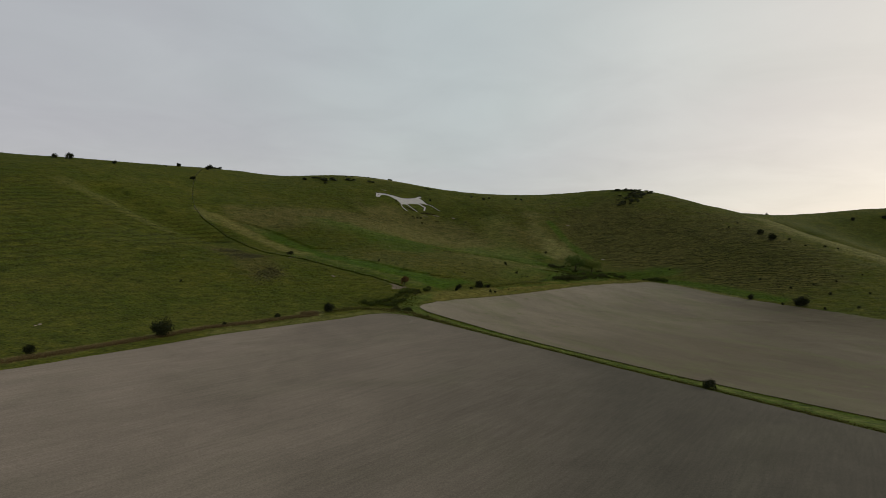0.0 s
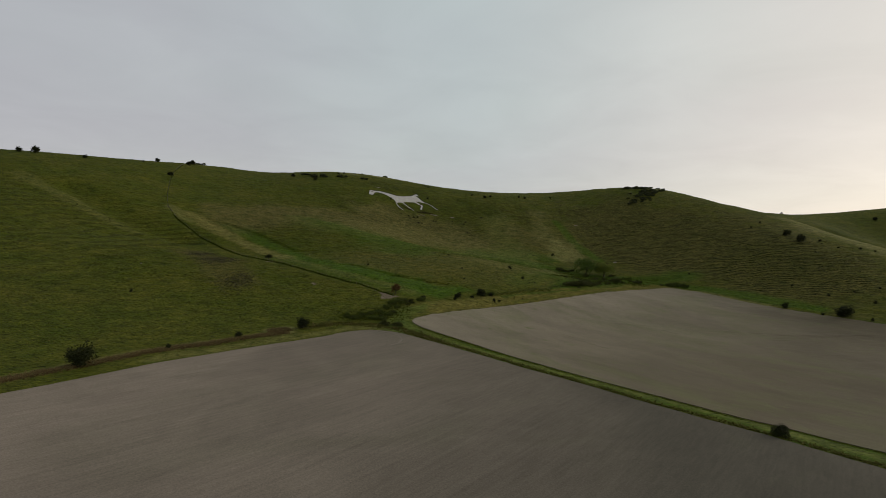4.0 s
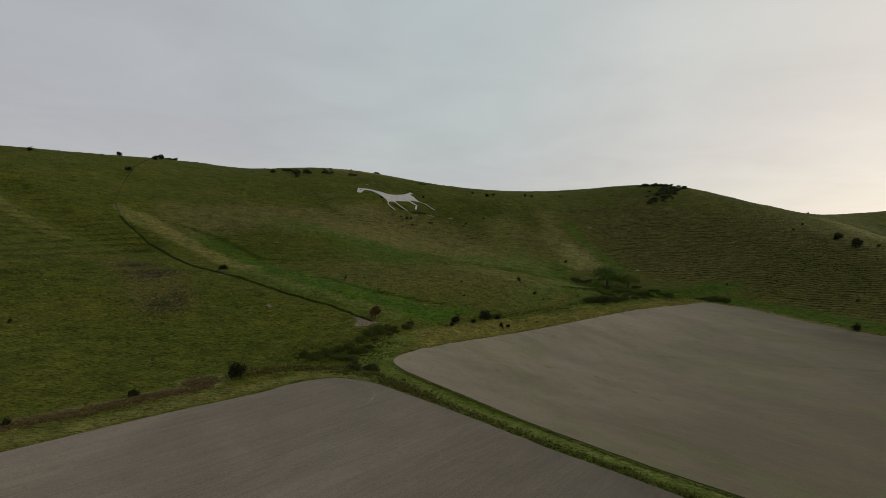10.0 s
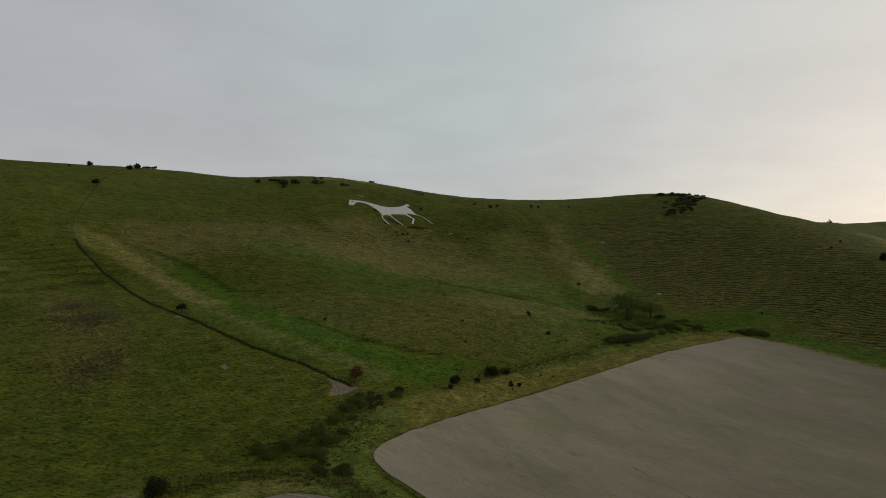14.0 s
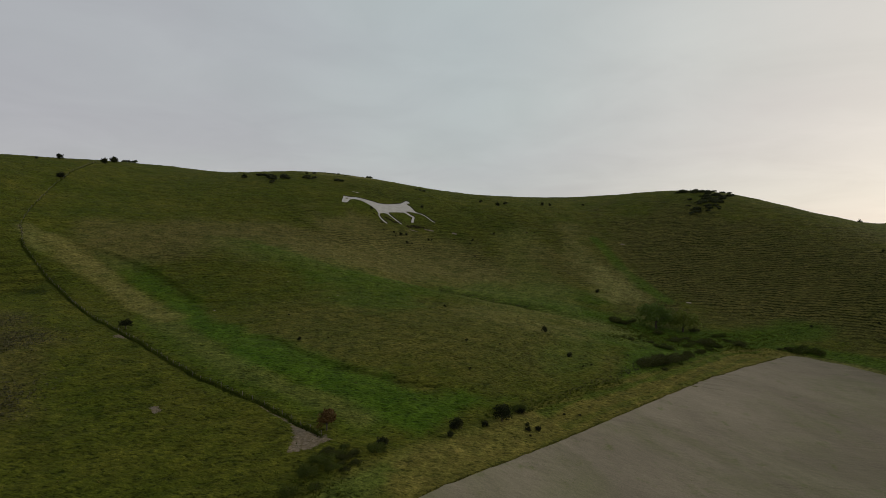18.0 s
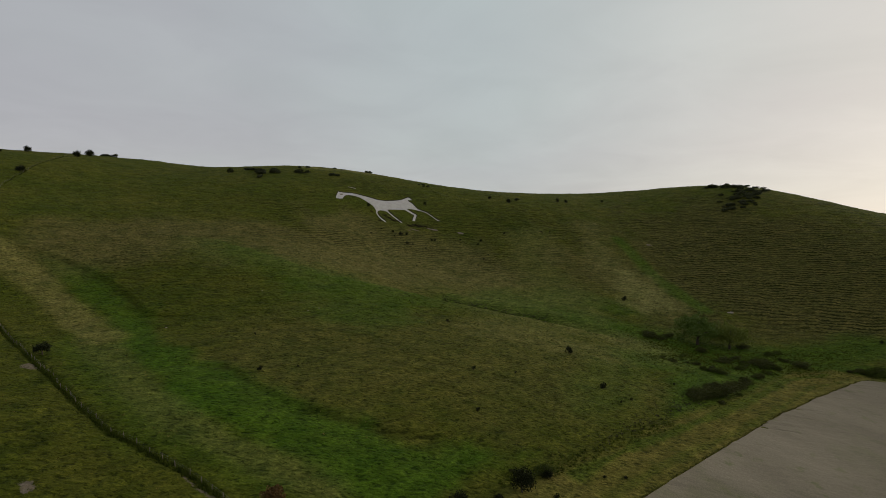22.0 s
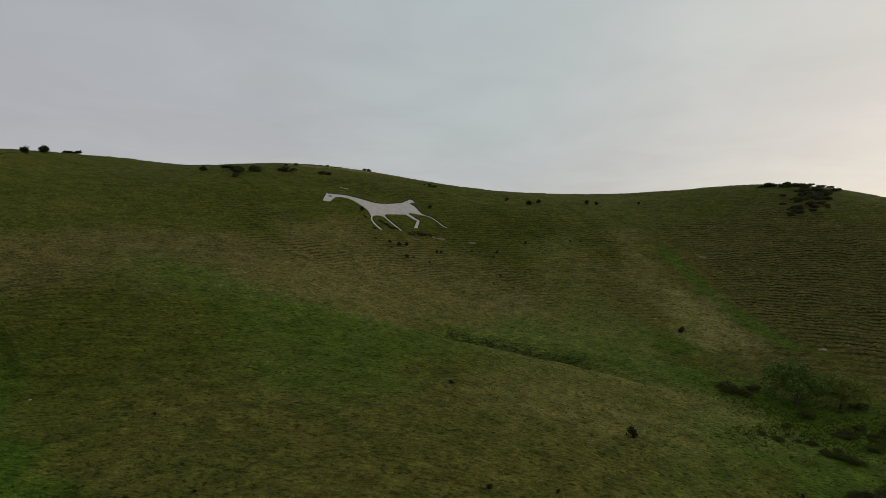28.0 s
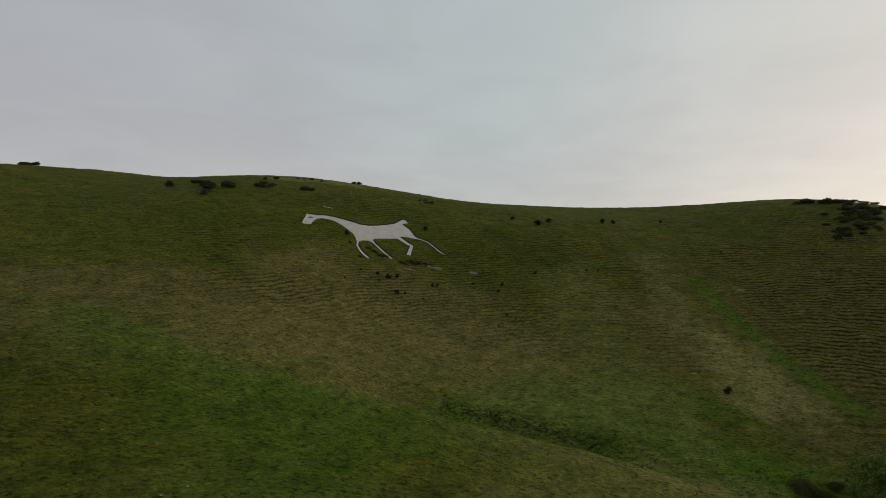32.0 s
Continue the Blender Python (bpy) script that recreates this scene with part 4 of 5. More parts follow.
def soften(poly, step, wobble, seed):
    """The outline in short, slightly uneven steps."""
    out = []
    for k, ((ax, ay), (bx, by)) in enumerate(zip(poly, poly[1:] + poly[:1])):
        n = max(1, int(math.hypot(bx - ax, by - ay) / step))
        for i in range(n):
            x, y = ax + (bx - ax) * i / n, ay + (by - ay) * i / n
            out.append((x + wobble * float(vnoise(np.array(x), np.array(y), 3.0, seed)), y + wobble * float(vnoise(np.array(x), np.array(y), 3.0, seed + 1))))
    return out


tagged(drape("field", soften(BIG_FIELD, 1.6, 0.2, 21), 0.2, SOIL_BIG, 12.0), "bare grey-brown tilled field with faint drill lines", "field", "fields", "structure")
tagged(drape("field", soften(RIGHT_FIELD, 1.6, 0.2, 23), 0.2, SOIL_RIGHT, 12.0), "pale dry field with thin green regrowth", "field", "fields", "structure")

# ---- the chalk figure ----
tagged(drape("chalk_figure", HORSE, 0.12, CHALK_MAT, 1.4), "large white chalk hill figure cut into steep turf", "hill figure")


def grown(poly, by):
    """The outline pushed outwards."""
    turn = 1 if sum(p[0] * q[1] - q[0] * p[1] for p, q in zip(poly, poly[1:] + poly[:1])) > 0 else -1
    out = []
    for p, c, q in zip(poly[-1:] + poly[:-1], poly, poly[1:] + poly[:1]):
        d = Vector((q[0] - p[0], q[1] - p[1])).normalized()
        out.append((c[0] + turn * by * d.y, c[1] - turn * by * d.x))
    return out


# dark sheet shifted uphill as the shadow of the cut bank's rim
tagged(drape("cut_bank_shade", [(px, py + 1.1) for px, py in grown(HORSE, 0.4)], 0.06, WORN_SHADE_MAT, 1.4), "dark strip painting the shade of the cut turf bank round the chalk figure", "turf edge")
tagged(drape("turf_island", EYE_PATCH, 0.17, TURF, 2.0), "small turf island kept green within the chalk", "turf")


def blob(x, y, w, h, seed, n=22, turn=0.0):
    rnd = random.Random(seed)
    a = [1 + 0.75 * rnd.uniform(-1, 1) for _ in range(n)]
    for _ in range(2):
        a = [(a[i - 1] + a[i] + a[(i + 1) % n]) / 3 for i in range(n)]
    rim = [(0.5 * w * a[i] * math.cos(2 * math.pi * i / n), 0.5 * h * a[i] * math.sin(2 * math.pi * i / n)) for i in range(n)]
    return [(x + u * math.cos(turn) - v * math.sin(turn), y + u * math.sin(turn) + v * math.cos(turn)) for u, v in rim]


for k, (x, y, w) in enumerate(WORN):
    tagged(drape("rough_patch", blob(x, y, w * 0.9, w * 0.5, 80 + k), 0.06, WORN_SHADE_MAT, 1.4), "dark rough patch of long grass by the chalk figure", "rough grass", "rough patches")
for k, (x, y, w) in enumerate(CHALK):
    tagged(drape("chalk_scrape", blob(x, y, w, w * (0.16 if k in (2, 3, 5) else 0.4), 60 + k), 0.10, SCRAPE_MAT if k == 3 else EARTH_MAT, 1.5), "small scrape of bare chalk on the hillside", "bare chalk", "chalk scrapes")


# ---- bushes and trees ----
def tube(verts, faces, path, radii, sides=6):
    base = len(verts)
    for k, (p, r) in enumerate(zip(path, radii)):
        p = Vector(p)
        d = (Vector(path[min(k + 1, len(path) - 1)]) - Vector(path[max(k - 1, 0)])).normalized()
        s = d.orthogonal().normalized()
        c = d.cross(s)
        for i in range(sides):
            a = 2 * math.pi * i / sides
            verts.append(tuple(p + r * (math.cos(a) * s + math.sin(a) * c)))
    for k in range(len(path) - 1):
        for i in range(sides):
            j = (i + 1) % sides
            faces.append((base + k * sides + i, base + k * sides + j, base + (k + 1) * sides + j, base + (k + 1) * sides + i))
    faces.append(tuple(base + (len(path) - 1) * sides + i for i in range(sides)))


def leaves(rng, lobes, count, size, up_bias, airy):
    """Leaf sprays on and in a crown made of lobes (x, y, z, rx, ry, rz)."""
    small = []
    for x, y, z, rx, ry, rz in lobes:
        for _ in range(7):
            d = rng.normal(size=3)
            d /= np.linalg.norm(d)
            d[2] = abs(d[2]) if rng.uniform() < up_bias else d[2]
            k = rng.uniform(0.26, 0.46) if airy else rng.uniform(0.38, 0.66)
            reach = rng.uniform(0.45, 1.05) if airy else rng.uniform(0.35, 0.9)
            small.append((x + d[0] * rx * reach, y + d[1] * ry * reach, z + d[2] * rz * reach, rx * k, ry * k, rz * k))
    lobes = small
    w = np.array([l[3] * l[4] + l[4] * l[5] for l in lobes])
    pick = rng.choice(len(lobes), count, p=w / w.sum())
    L = np.array(lobes)[pick]
    d = rng.normal(size=(count, 3))
    d /= np.linalg.norm(d, axis=1)[:, None]
    r = rng.uniform(0.55, 1.08, count) ** 0.6
    p = L[:, :3] + d * L[:, 3:] * r[:, None]
    p = p[p[:, 2] > 0.02]
    n = len(p)
    u = rng.normal(size=(n, 3))
    u /= np.linalg.norm(u, axis=1)[:, None]
    v = np.cross(u, rng.normal(size=(n, 3)))
    v /= np.linalg.norm(v, axis=1)[:, None]
    s = (size * rng.uniform(0.6, 1.4, n))[:, None]
    quad = np.stack([p - u * s, p + v * s * 0.55, p + u * s, p - v * s * 0.55], 1).reshape(-1, 3)
    quad[:, 2] = np.maximum(quad[:, 2], -0.02)
    return quad, np.arange(n * 4).reshape(n, 4)


def make_plant(name, seed, style, leaf, label, category):
    """A plant one metre wide, rooted at the origin: trunk or stems, limbs and crown."""
    rng = np.random.default_rng(seed)
    root = new(name)
    tagged(root, label, category)
    tall, trunk, nlobe, count, size, spread = style
    lobes = []
    for k in range(nlobe):
        a = 2 * math.pi * (k + rng.uniform(-0.3, 0.3)) / nlobe
        d = spread * rng.uniform(0.55, 1.0) if k else 0.0
        rr = rng.uniform(0.10, 0.26) if tall < 0.5 else rng.uniform(0.20, 0.30)
        z = trunk + (tall - trunk) * (rng.uniform(0.30, 0.55) if k else 0.62)
        lobes.append((d * math.cos(a), d * math.sin(a), z, rr, rr, (tall - trunk) * rng.uniform(0.26, 0.40)))
    verts, faces = [], []
    lean = rng.uniform(-0.06, 0.06, 2)
    tube(verts, faces, [(0, 0, -0.12), (lean[0] * 0.4, lean[1] * 0.4, tall * 0.2), (lean[0], lean[1], tall * 0.45), (lean[0] * 1.3, lean[1] * 1.3, tall * 0.72)], [0.042, 0.034, 0.024, 0.008], 7)
    t = new("trunk", mesh_of(name + "_trunk", verts, faces, BARK, True))
    t.parent = root
    for lb in lobes[1:5]:
        verts, faces = [], []
        tube(verts, faces, [(lean[0] * 0.4, lean[1] * 0.4, tall * 0.22), (lb[0] * 0.45, lb[1] * 0.45, tall * 0.32 + lb[2] * 0.2), (lb[0], lb[1], lb[2])], [0.022, 0.015, 0.005], 5)
        b = new("limb", mesh_of(name + "_limb", verts, faces, BARK, True))
        b.parent = t
    v, f = leaves(rng, lobes, count, size, 0.5 if trunk > 0.1 else 0.15, tall > 0.9 and 0.1 < trunk < 0.2)
    crown = new("crown", mesh_of(name + "_crown", v, f, leaf))
    crown.parent = root
    return root


# style: height, clear trunk, lobes, leaf sprays, spray size, spread, all for a plant one metre wide
STYLES = {
    "thorn": (0.92, 0.0, 13, 3200, 0.034, 0.34),
    "rust": (1.05, 0.21, 10, 3200, 0.036, 0.30),
    "bare": (0.95, 0.04, 11, 2200, 0.036, 0.36),
    "ash": (0.95, 0.12, 15, 8500, 0.019, 0.40),
    "thicket": (0.48, 0.0, 14, 4600, 0.018, 0.40),
    "low": (0.50, 0.0, 12, 1400, 0.044, 0.40),
    "gorse": (0.42, 0.0, 9, 900, 0.050, 0.36),
    "shrub": (0.85, 0.0, 7, 900, 0.046, 0.24),
}


def plant_all(name, style, leaf, label, category, spots, kinds, seed, group, squash=1.0):
    rnd = random.Random(seed)
    masters = []
    for k, (x, y, w) in enumerate(spots):
        turn = rnd.uniform(0, 360)
        w = max(w, 0.7)
        m = pose(x, y, at(x, y) - 0.03 * w, 0, 0, turn) @ Matrix.Diagonal((w, w * rnd.uniform(0.85, 1.1), w * squash * rnd.uniform(0.85, 1.12), 1))
        if k < kinds:
            ob = make_plant(name, seed + k, STYLES[style], leaf, label, category)
            tagged(ob, group=group)
            masters.append(ob)
            ob.matrix_basis = m
        else:
            src = masters[k % kinds]
            keep = src.matrix_basis.copy()
            src.matrix_basis = Matrix()
            copy_thing(src, m)
            src.matrix_basis = keep


def clumped(spots, seed, most):
    """Large mounds broken up into a huddle of smaller bushes."""
    rnd = random.Random(seed)
    out = []
    for px, py, w in spots:
        n = 1 if w < 4.5 else most if w > 9 else (most + 1) // 2
        for _ in range(n):
            a, d = rnd.uniform(0, 2 * math.pi), (0 if n == 1 else w * 0.42 * math.sqrt(rnd.uniform(0, 1)))
            out.append((px + d * math.cos(a) * 1.25, py + d * math.sin(a) * 0.95, w if n == 1 else w * rnd.uniform(0.22, 0.50)))
    return out


plant_all("thorn_bush", "thorn", LEAF_THORN, "dark green rounded thorn bush in rough grass", "bush", [(px, py, w * 0.88) for px, py, w in THORN if w < 10], 5, 100, "thorn bushes")
plant_all("hawthorn", "rust", LEAF_RUST, "small hawthorn tree with russet leaves by the fence end", "tree", [(px, py, w * 0.92) for px, py, w in RUST], 1, 130, "hawthorns", 1.05)
plant_all("windswept_thorn", "rust", LEAF_THORN, "small windswept thorn tree leaning over the fence", "tree", WIND, 1, 132, "thorn trees", 0.6)
plant_all("bare_bush", "bare", LEAF_THORN, "thin half-bare thorn bush beside the field margin", "bush", [(px, py, w * 0.8) for px, py, w in BARE], 1, 135, "bare bushes", 1.25)
plant_all("ash_tree", "ash", LEAF_ASH, "leafy green tree standing in the valley bottom", "tree", TREE[:1], 1, 140, "valley trees", 0.9)
plant_all("sallow_tree", "ash", LEAF_SALLOW, "smaller yellow-green tree beside the valley scrub", "tree", TREE[1:], 1, 145, "valley trees", 0.85)
plant_all("bramble", "thicket", LEAF_BRAMBLE, "low tangled bramble thicket, brown and green", "bush", clumped(LOW[::2], 5, 8), 4, 150, "brambles")
plant_all("thicket", "thicket", LEAF_BRAMBLE, "broad thicket of bramble and thorn, dull brown-green", "bush", THICKET, 5, 146, "thickets", 1.05)
CORNER = [(-34.0, 247.0, 3.6), (-28.6, 250.0, 4.2), (-24.0, 247.5, 3.8), (-20.0, 253.0, 4.4), (-23.0, 256.5, 3.4), (-21.0, 262.0, 4.0), (-17.0, 265.0, 3.2), (-19.5, 268.5, 4.0), (-15.5, 271.0, 3.4), (-26.0, 253.5, 3.0), (-18.0, 258.0, 3.6), (-30.5, 245.0, 3.2)]
plant_all("corner_scrub", "thicket", LEAF_HEDGE, "tangled green scrub of briar and elder by the field corner", "bush", CORNER, 4, 610, "corner scrub", 1.15)
plant_all("hedge_scrub", "thicket", LEAF_HEDGE, "low green scrub and briar in rough grass", "bush", clumped(LOW[1::2], 6, 8), 4, 156, "hedge scrub", 1.15)
plant_all("rusty_bush", "low", LEAF_BRAMBLE, "broad rust-brown bush above the field corner", "bush", [p for p in THORN if p[2] >= 10], 1, 165, "rusty bushes", 1.5)
plant_all("gorse_mound", "gorse", LEAF_GORSE, "low dark gorse mound on the ridge", "bush", clumped(MOUND, 3, 6), 4, 170, "gorse mounds", 1.1)
plant_all("gorse_mound", "gorse", LEAF_GORSE, "low dark gorse mound on the rounded hilltop", "bush", clumped(GORSE, 4, 5), 4, 180, "hilltop gorse", 1.0)
spk = random.Random(77)
SPECKS = [(spk.uniform(185, 262), spk.uniform(345, 425), spk.uniform(0.6, 1.4)) for _ in range(26)]
plant_all("shrub", "shrub", LEAF_THORN, "small dark shrub dotted on the grass slope", "bush", [(px, py, w * 1.2) for px, py, w in SHRUB + SCRUB] + FARSHRUB + SPECKS, 5, 190, "small shrubs")
plant_all("distant_tree", "thorn", LEAF_THORN, "distant dark tree on the far ridge", "tree", FARTREE, 1, 230, "far trees", 0.8)
plant_all("distant_tree", "thorn", LEAF_THORN, "distant tree in a row behind the far ridge", "tree", FARROW, 3, 234, "far trees", 1.75)


# ---- fences ----
def fence(name, line, gap, label, seed):
    rnd = random.Random(seed)
    root = new(name)
    tagged(root, label, "fence")
    verts, faces = [], []
    tube(verts, faces, [(0, 0, -0.3), (0, 0, 0.5), (0.01, 0, 1.12), (0.01, 0, 1.2)], [0.06, 0.058, 0.055, 0.035], 6)
    me = mesh_of("fence_post", verts, faces, POST_WOOD)
    spots = []
    for (ax, ay), (bx, by) in zip(line[:-1], line[1:]):
        n = max(1, round(math.hypot(bx - ax, by - ay) / gap))
        spots += [(ax + (bx - ax) * i / n, ay + (by - ay) * i / n) for i in range(n)]
    spots.append(line[-1])
    spots = [(x + rnd.uniform(-0.15, 0.15), y + rnd.uniform(-0.15, 0.15)) for x, y in spots]
    tops = []
    for x, y in spots:
        p = new("post", me)
        p.parent = root
        z = at(x, y)
        p.matrix_basis = pose(x, y, z, rnd.uniform(-5, 5), rnd.uniform(-5, 5), rnd.uniform(0, 360))
        tops.append((x, y, z))
    for h in (0.35, 0.7, 1.05):
        verts, faces = [], []
        tube(verts, faces, [(x, y, z + h) for x, y, z in tops], [0.006] * len(tops), 4)
        w = new("wire", mesh_of("fence_wire", verts, faces, WIRE))
        w.parent = root
    return root


fence("post_and_wire_fence", FENCE, 3.0, "old post and wire fence along a grassy bank", 5)
fence("post_and_wire_fence", HILLFENCE, 3.4, "post and wire fence climbing to the ridge", 6)


# ---- grasses ----
def tussocks(name, xs, ys, tall, wide, blades, mat, label, seed):
    """Tufts of blades at many places, in one mesh."""
    rng = np.random.default_rng(seed)
    n, blades = len(xs), int(blades * 1.5)
    zs = land(xs, ys)
    P = np.repeat(np.stack([xs, ys, zs], 1), blades, 0)
    m = len(P)
    s = np.repeat(rng.uniform(0.6, 1.4, n), blades)
    a = rng.uniform(0, 2 * math.pi, m)
    out = np.stack([np.cos(a), np.sin(a)], 1)
    foot = P[:, :2] + out * (wide * 0.25 * s * rng.uniform(0, 1, m))[:, None]
    tip = P[:, :2] + out * (wide * s * rng.uniform(0.4, 1.1, m))[:, None]
    side = np.stack([-out[:, 1], out[:, 0]], 1) * (wide * 0.13 * s)[:, None]
    h = tall * s * rng.uniform(0.6, 1.2, m)
    V = np.empty((m, 3, 3))
    V[:, 0, :2], V[:, 1, :2], V[:, 2, :2] = foot - side, foot + side, tip
    V[:, 0, 2] = V[:, 1, 2] = P[:, 2] - 0.06
    V[:, 2, 2] = P[:, 2] + h
    ob = new(name, mesh_of(name, V.reshape(-1, 3), np.arange(m * 3).reshape(m, 3), mat))
    return tagged(ob, label, "grass", kind="stuff")


def scatter(seed, n, x0, x1, y0, y1):
    rng = np.random.default_rng(seed)
    x, y = rng.uniform(x0, x1, n), rng.uniform(y0, y1, n)
    ok = ~inside(x, y, BIG_FIELD) & ~inside(x, y, RIGHT_FIELD)
    for px, py, w in SOIL:
        ok &= np.hypot(x - px, y - py) > w * 0.3
    return x[ok], y[ok], rng


def along(seed, line, per_metre, spread):
    rng = np.random.default_rng(seed)
    xs, ys = [], []
    for (ax, ay), (bx, by) in zip(line[:-1], line[1:]):
        n = int(math.hypot(bx - ax, by - ay) * per_metre)
        k = rng.uniform(0, 1, n)
        xs.append(ax + (bx - ax) * k + rng.normal(0, spread, n))
        ys.append(ay + (by - ay) * k + rng.normal(0, spread, n))
    x, y = np.concatenate(xs), np.concatenate(ys)
    ok = ~inside(x, y, BIG_FIELD) & ~inside(x, y, RIGHT_FIELD)
    return x[ok], y[ok]


x, y, rng = scatter(300, 52000, -150, 150, 185, 470)
l, s, _, o = grass_kinds(x, y)
keep = (off_line(x, y, MARGIN) > 3.2) & (off_line(x, y, TRACK) > 5.0) & (rng.uniform(0, 1, len(x)) < 0.35 + 0.65 * np.clip(vnoise(x, y, 7.0, 31) + 0.3, 0, 1) - 0.9 * (o > 0.3))
straw = rng.uniform(0, 1, len(x)) < 0.12 + 0.6 * s - 0.12 * l
tussocks("grass_tussocks", x[keep & ~straw], y[keep & ~straw], 0.22, 0.34, 5, BLADE_GREEN, "rough green pasture grass in tufts", 301)
tussocks("dry_tussocks", x[keep & straw], y[keep & straw], 0.24, 0.34, 5, BLADE_STRAW, "dry straw-coloured tufts among the pasture", 302)
x, y = along(310, FENCE, 20, 0.3)
tussocks("fence_grass", x, y, 0.55, 0.34, 6, BLADE_GREEN, "long dark ungrazed grass along the fence", 311)
x, y = along(311, HILLFENCE, 3, 0.3)
tussocks("fence_grass", x, y, 0.34, 0.34, 6, BLADE_GREEN, "long ungrazed grass along the hill fence", 309)
bank = [(px + 1.3, py + 1.6) for px, py in BIG[11:]]
x, y = along(312, bank, 16, 1.0)
tussocks("bank_grass", x, y, 0.36, 0.46, 6, BLADE_DARK, "rank dark grass on the bank between the fields", 313)
x, y = along(340, BANK_A, 18, 1.4)
tussocks("coarse_bank", x, y, 0.42, 0.5, 6, BLADE_DARK, "tall coarse weeds on the bank at the field corner", 341)
k = np.random.default_rng(342).uniform(0, 1, len(x)) < 0.25
tussocks("dead_stems", x[k] + 0.4, y[k], 0.45, 0.3, 5, BLADE_RUSSET, "dead brown weed stems on the bank", 343)
x, y = along(344, BIG_FIELD[:46], 9, 0.35)
tussocks("field_fringe", x, y, 0.30, 0.30, 6, BLADE_RANK, "ragged grass fringe along the tilled field", 345)
x, y = along(346, RIGHT_FIELD[4:44], 9, 0.3)
tussocks("field_fringe", x, y, 0.30, 0.28, 6, BLADE_DARK, "ragged grass fringe along the stubble field", 347)
brow = [(px - 0.7, py - 0.8) for px, py in RIGHT[15:]]
x, y = along(318, brow, 12, 0.3)
tussocks("edge_grass", x, y, 0.22, 0.3, 6, BLADE_RANK, "dark green grass fringe along the field edge", 319)
x, y = along(314, STRAW_E, 3, 2.4)
tussocks("straw_margin", x, y, 0.14, 0.30, 6, BLADE_STRAW, "straw-yellow grass on the field margin", 315)
x, y = along(370, [(36.8, 319.8), (44.3, 327.8), (54.0, 336.5), (63.3, 346.2), (69.0, 352.0)], 4, 0.9)
tussocks("seeding_weeds", x, y, 0.36, 0.36, 6, BLADE_NETTLE, "grey seeding weeds along the edge of the margin", 371)
x, y = along(360, [(px + 1.3, py - 1.5) for px, py in STRAW_F], 26, 0.7)
tussocks("brown_fringe", x, y, 0.20, 0.34, 6, BLADE_BROWN, "withered red-brown grass beside the tilled field", 361)
x, y = along(316, STRAW_F, 40, 0.9)
tussocks("russet_margin", x, y, 0.30, 0.36, 6, BLADE_RUSSET, "tall russet grass at the foot of the pasture", 317)
x, y = along(350, GULLYWEED, 12, 1.3)
tussocks("gully_weeds", x, y, 0.40, 0.5, 6, BLADE_NETTLE, "dark rank weeds in the bottom of the gully", 351)
rng = np.random.default_rng(352)
wx = np.concatenate([px + rng.normal(0, w * 0.32, int(w * 12)) for px, py, w in WORN])
wy = np.concatenate([py + rng.normal(0, w * 0.2, int(w * 12)) for px, py, w in WORN])
tussocks("withered_grass", wx, wy, 0.35, 0.45, 6, BLADE_DEAD, "withered dark grass below the chalk figure", 353)
x, y = (np.concatenate(v) for v in zip(along(320, RANK_A, 22, 6.0), along(321, RANK_B, 28, 4.0), along(322, RANK_C, 5, 1.2), along(323, LUSH_D, 10, 4.0)))
tussocks("rank_growth", x, y, 0.34, 0.5, 7, BLADE_RANK, "rank green nettles and coarse grass in the damp hollow", 324)
rng = np.random.default_rng(330)
nx_, ny_ = [], []
for px, py, w in NETTLE:
    n = int(w * w * 2.8)
    nx_.append(px + rng.normal(0, w * 0.24, n))
    ny_.append(py + rng.normal(0, w * 0.42, n))
tussocks("nettle_patch", np.concatenate(nx_), np.concatenate(ny_), 0.30, 0.45, 6, BLADE_NETTLE, "grey-brown patch of nettles and docks in the pasture", 331)


# ---- stones on the turf, wheel lines in the field ----
def stone(x, y, w, seed):
    bm = bmesh.new()
    bmesh.ops.create_icosphere(bm, subdivisions=2, radius=0.5)
    for v in bm.verts:
        k = 1 + 0.35 * noise.noise(v.co * 2.2 + Vector((seed, 0, 0)))
        v.co = Vector((v.co.x * k * w, v.co.y * k * w * 0.8, v.co.z * k * w * 0.5))
    me = bpy.data.meshes.new("stone")
    bm.to_mesh(me)
    bm.free()
    me.materials.append(SCRAPE_MAT)
    ob = new("stone", me)
    ob.matrix_basis = pose(x, y, at(x, y) + 0.08 * w, 0, 0, seed * 40)
    tagged(ob, "pale chalk stone lying in the grass", "stone", "stones")


for k, (x, y, w) in enumerate(STONE):
    stone(x, y, max(w, 0.45), k + 1)


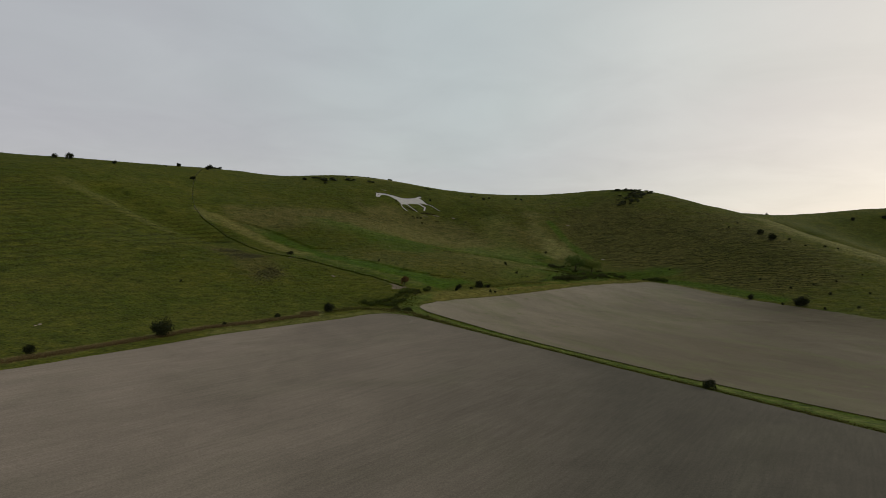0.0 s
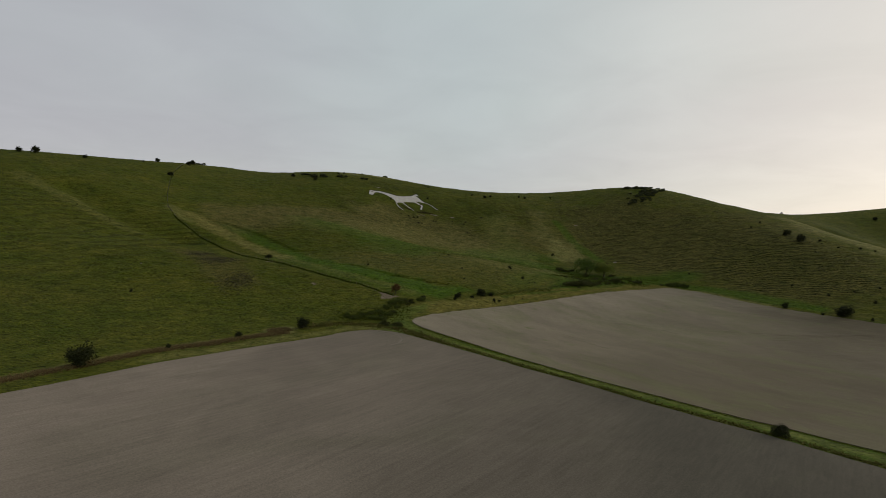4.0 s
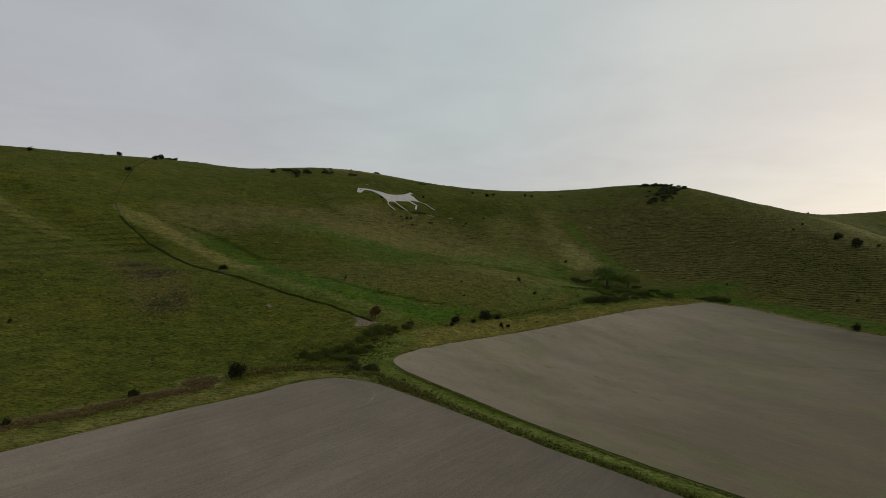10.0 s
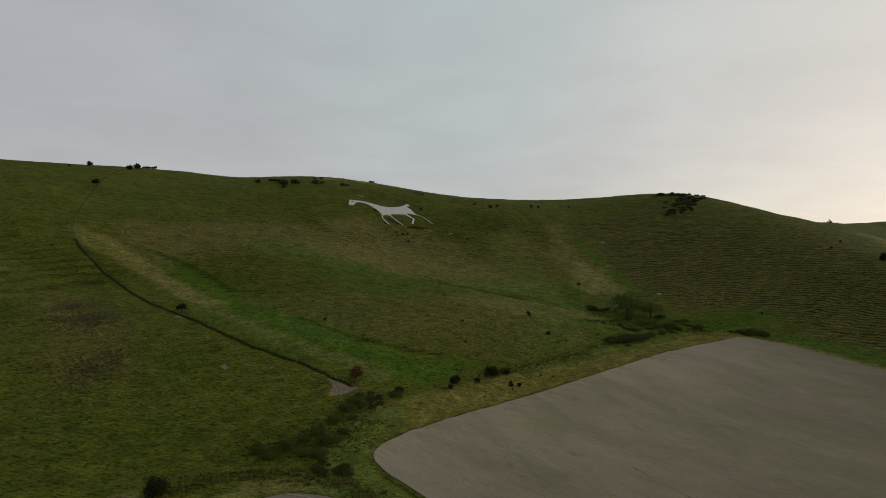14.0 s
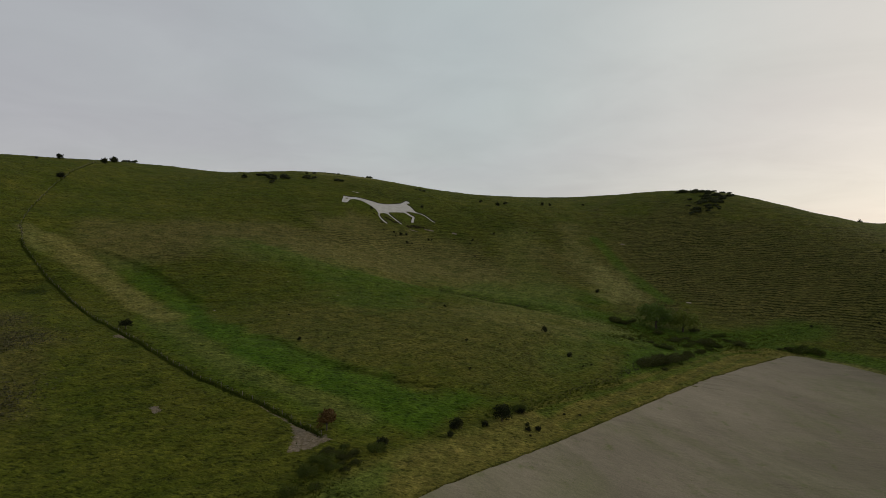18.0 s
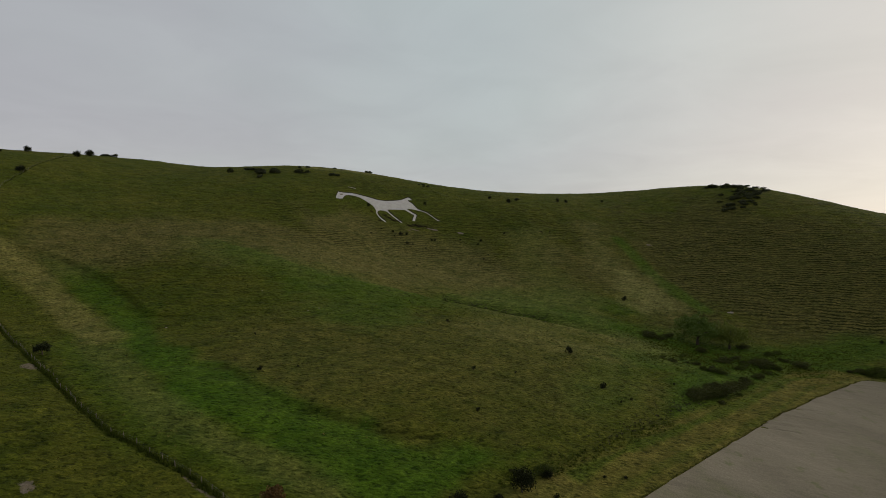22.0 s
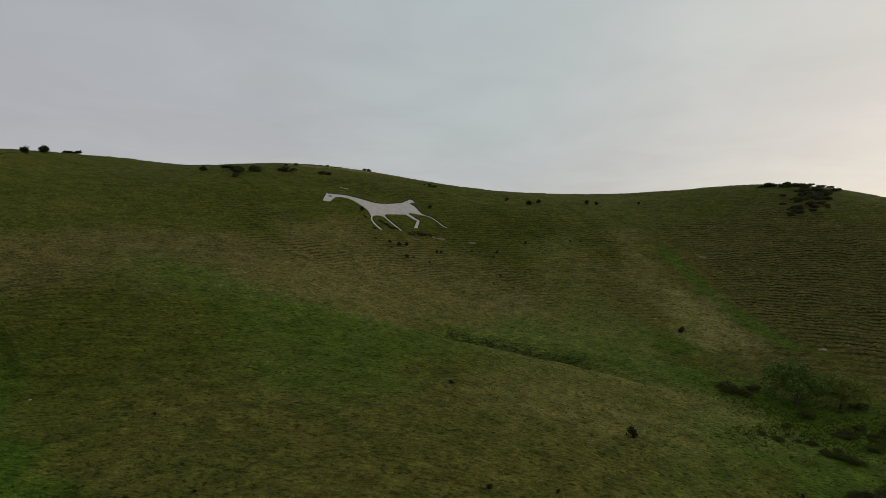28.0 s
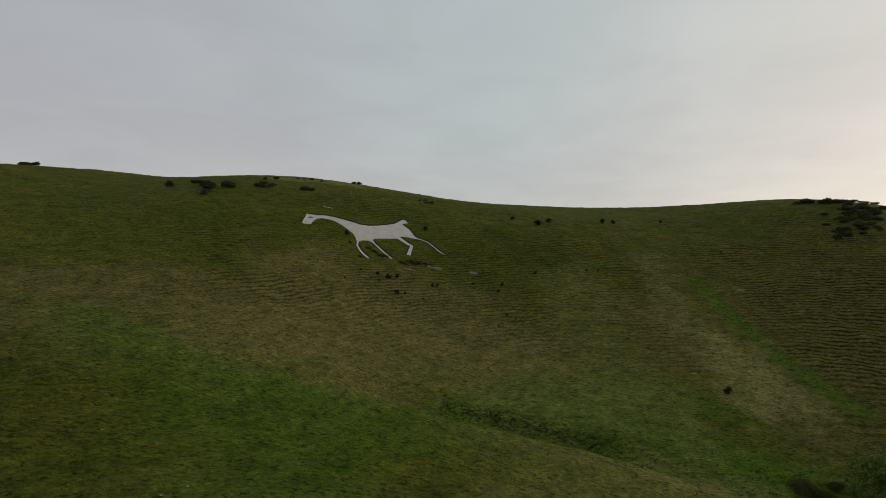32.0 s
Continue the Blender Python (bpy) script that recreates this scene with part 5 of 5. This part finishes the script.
def strip(line, width):
    """A closed outline round a line."""
    a, b = [], []
    for k, (x, y) in enumerate(line):
        p, q = line[max(k - 1, 0)], line[min(k + 1, len(line) - 1)]
        d = math.hypot(q[0] - p[0], q[1] - p[1])
        nx0, ny0 = -(q[1] - p[1]) / d * width / 2, (q[0] - p[0]) / d * width / 2
        a.append((x + nx0, y + ny0)), b.append((x - nx0, y - ny0))
    return a + b[::-1]




def field_weeds(name, x, y, tall, wide, mat, label, seed):
    """Tufts rooted in a tilled surface."""
    ob = tussocks(name, x, y, tall, wide, 5, mat, label, seed)
    ob.location.z = 0.18
    return ob


rng = np.random.default_rng(400)
rx, ry = [], []
for line in RUTS:
    for (ax, ay), (bx, by) in zip(line[:-1], line[1:]):
        n = int(math.hypot(bx - ax, by - ay) * 10)
        k = rng.uniform(0, 1, n)
        keep = rng.uniform(0, 1, n) < 0.55 + 0.5 * np.sin(k * 9.0)
        rx.append((ax + (bx - ax) * k + rng.normal(0, 0.16, n))[keep])
        ry.append((ay + (by - ay) * k + rng.normal(0, 0.16, n))[keep])
field_weeds("weed_line", np.concatenate(rx), np.concatenate(ry), 0.12, 0.22, BLADE_RANK, "thin dark line of weeds along wheel ruts", 401)
x, y = rng.uniform(-15, 230, 60000), rng.uniform(140, 395, 60000)
keep = inside(x, y, RIGHT_FIELD) & (vnoise(x, y, 26.0, 91) + 0.6 * vnoise(x, y, 8.0, 92) + 0.3 * vnoise(x, y, 2.5, 93) > 0.72)
field_weeds("volunteer_seedlings", x[keep], y[keep], 0.08, 0.16, BLADE_RANK, "thin green seedlings scattered over the stubble", 402)
x, y = rng.uniform(-110, 110, 26000), rng.uniform(90, 235, 26000)
keep = inside(x, y, BIG_FIELD) & (vnoise(x, y, 18.0, 94) + 0.7 * vnoise(x, y, 5.0, 95) > 0.95)
field_weeds("field_weeds", x[keep], y[keep], 0.07, 0.15, BLADE_DARK, "sparse dark weeds on the tilled soil", 403)
for line in (WHEEL_A,):
    tagged(drape("wheel_mark", strip(line, 0.55), 0.235, WHEEL_MAT, 3.0, 0.05), "pale turning mark of a wheel in the tilled soil", "wheel mark", "wheel marks")
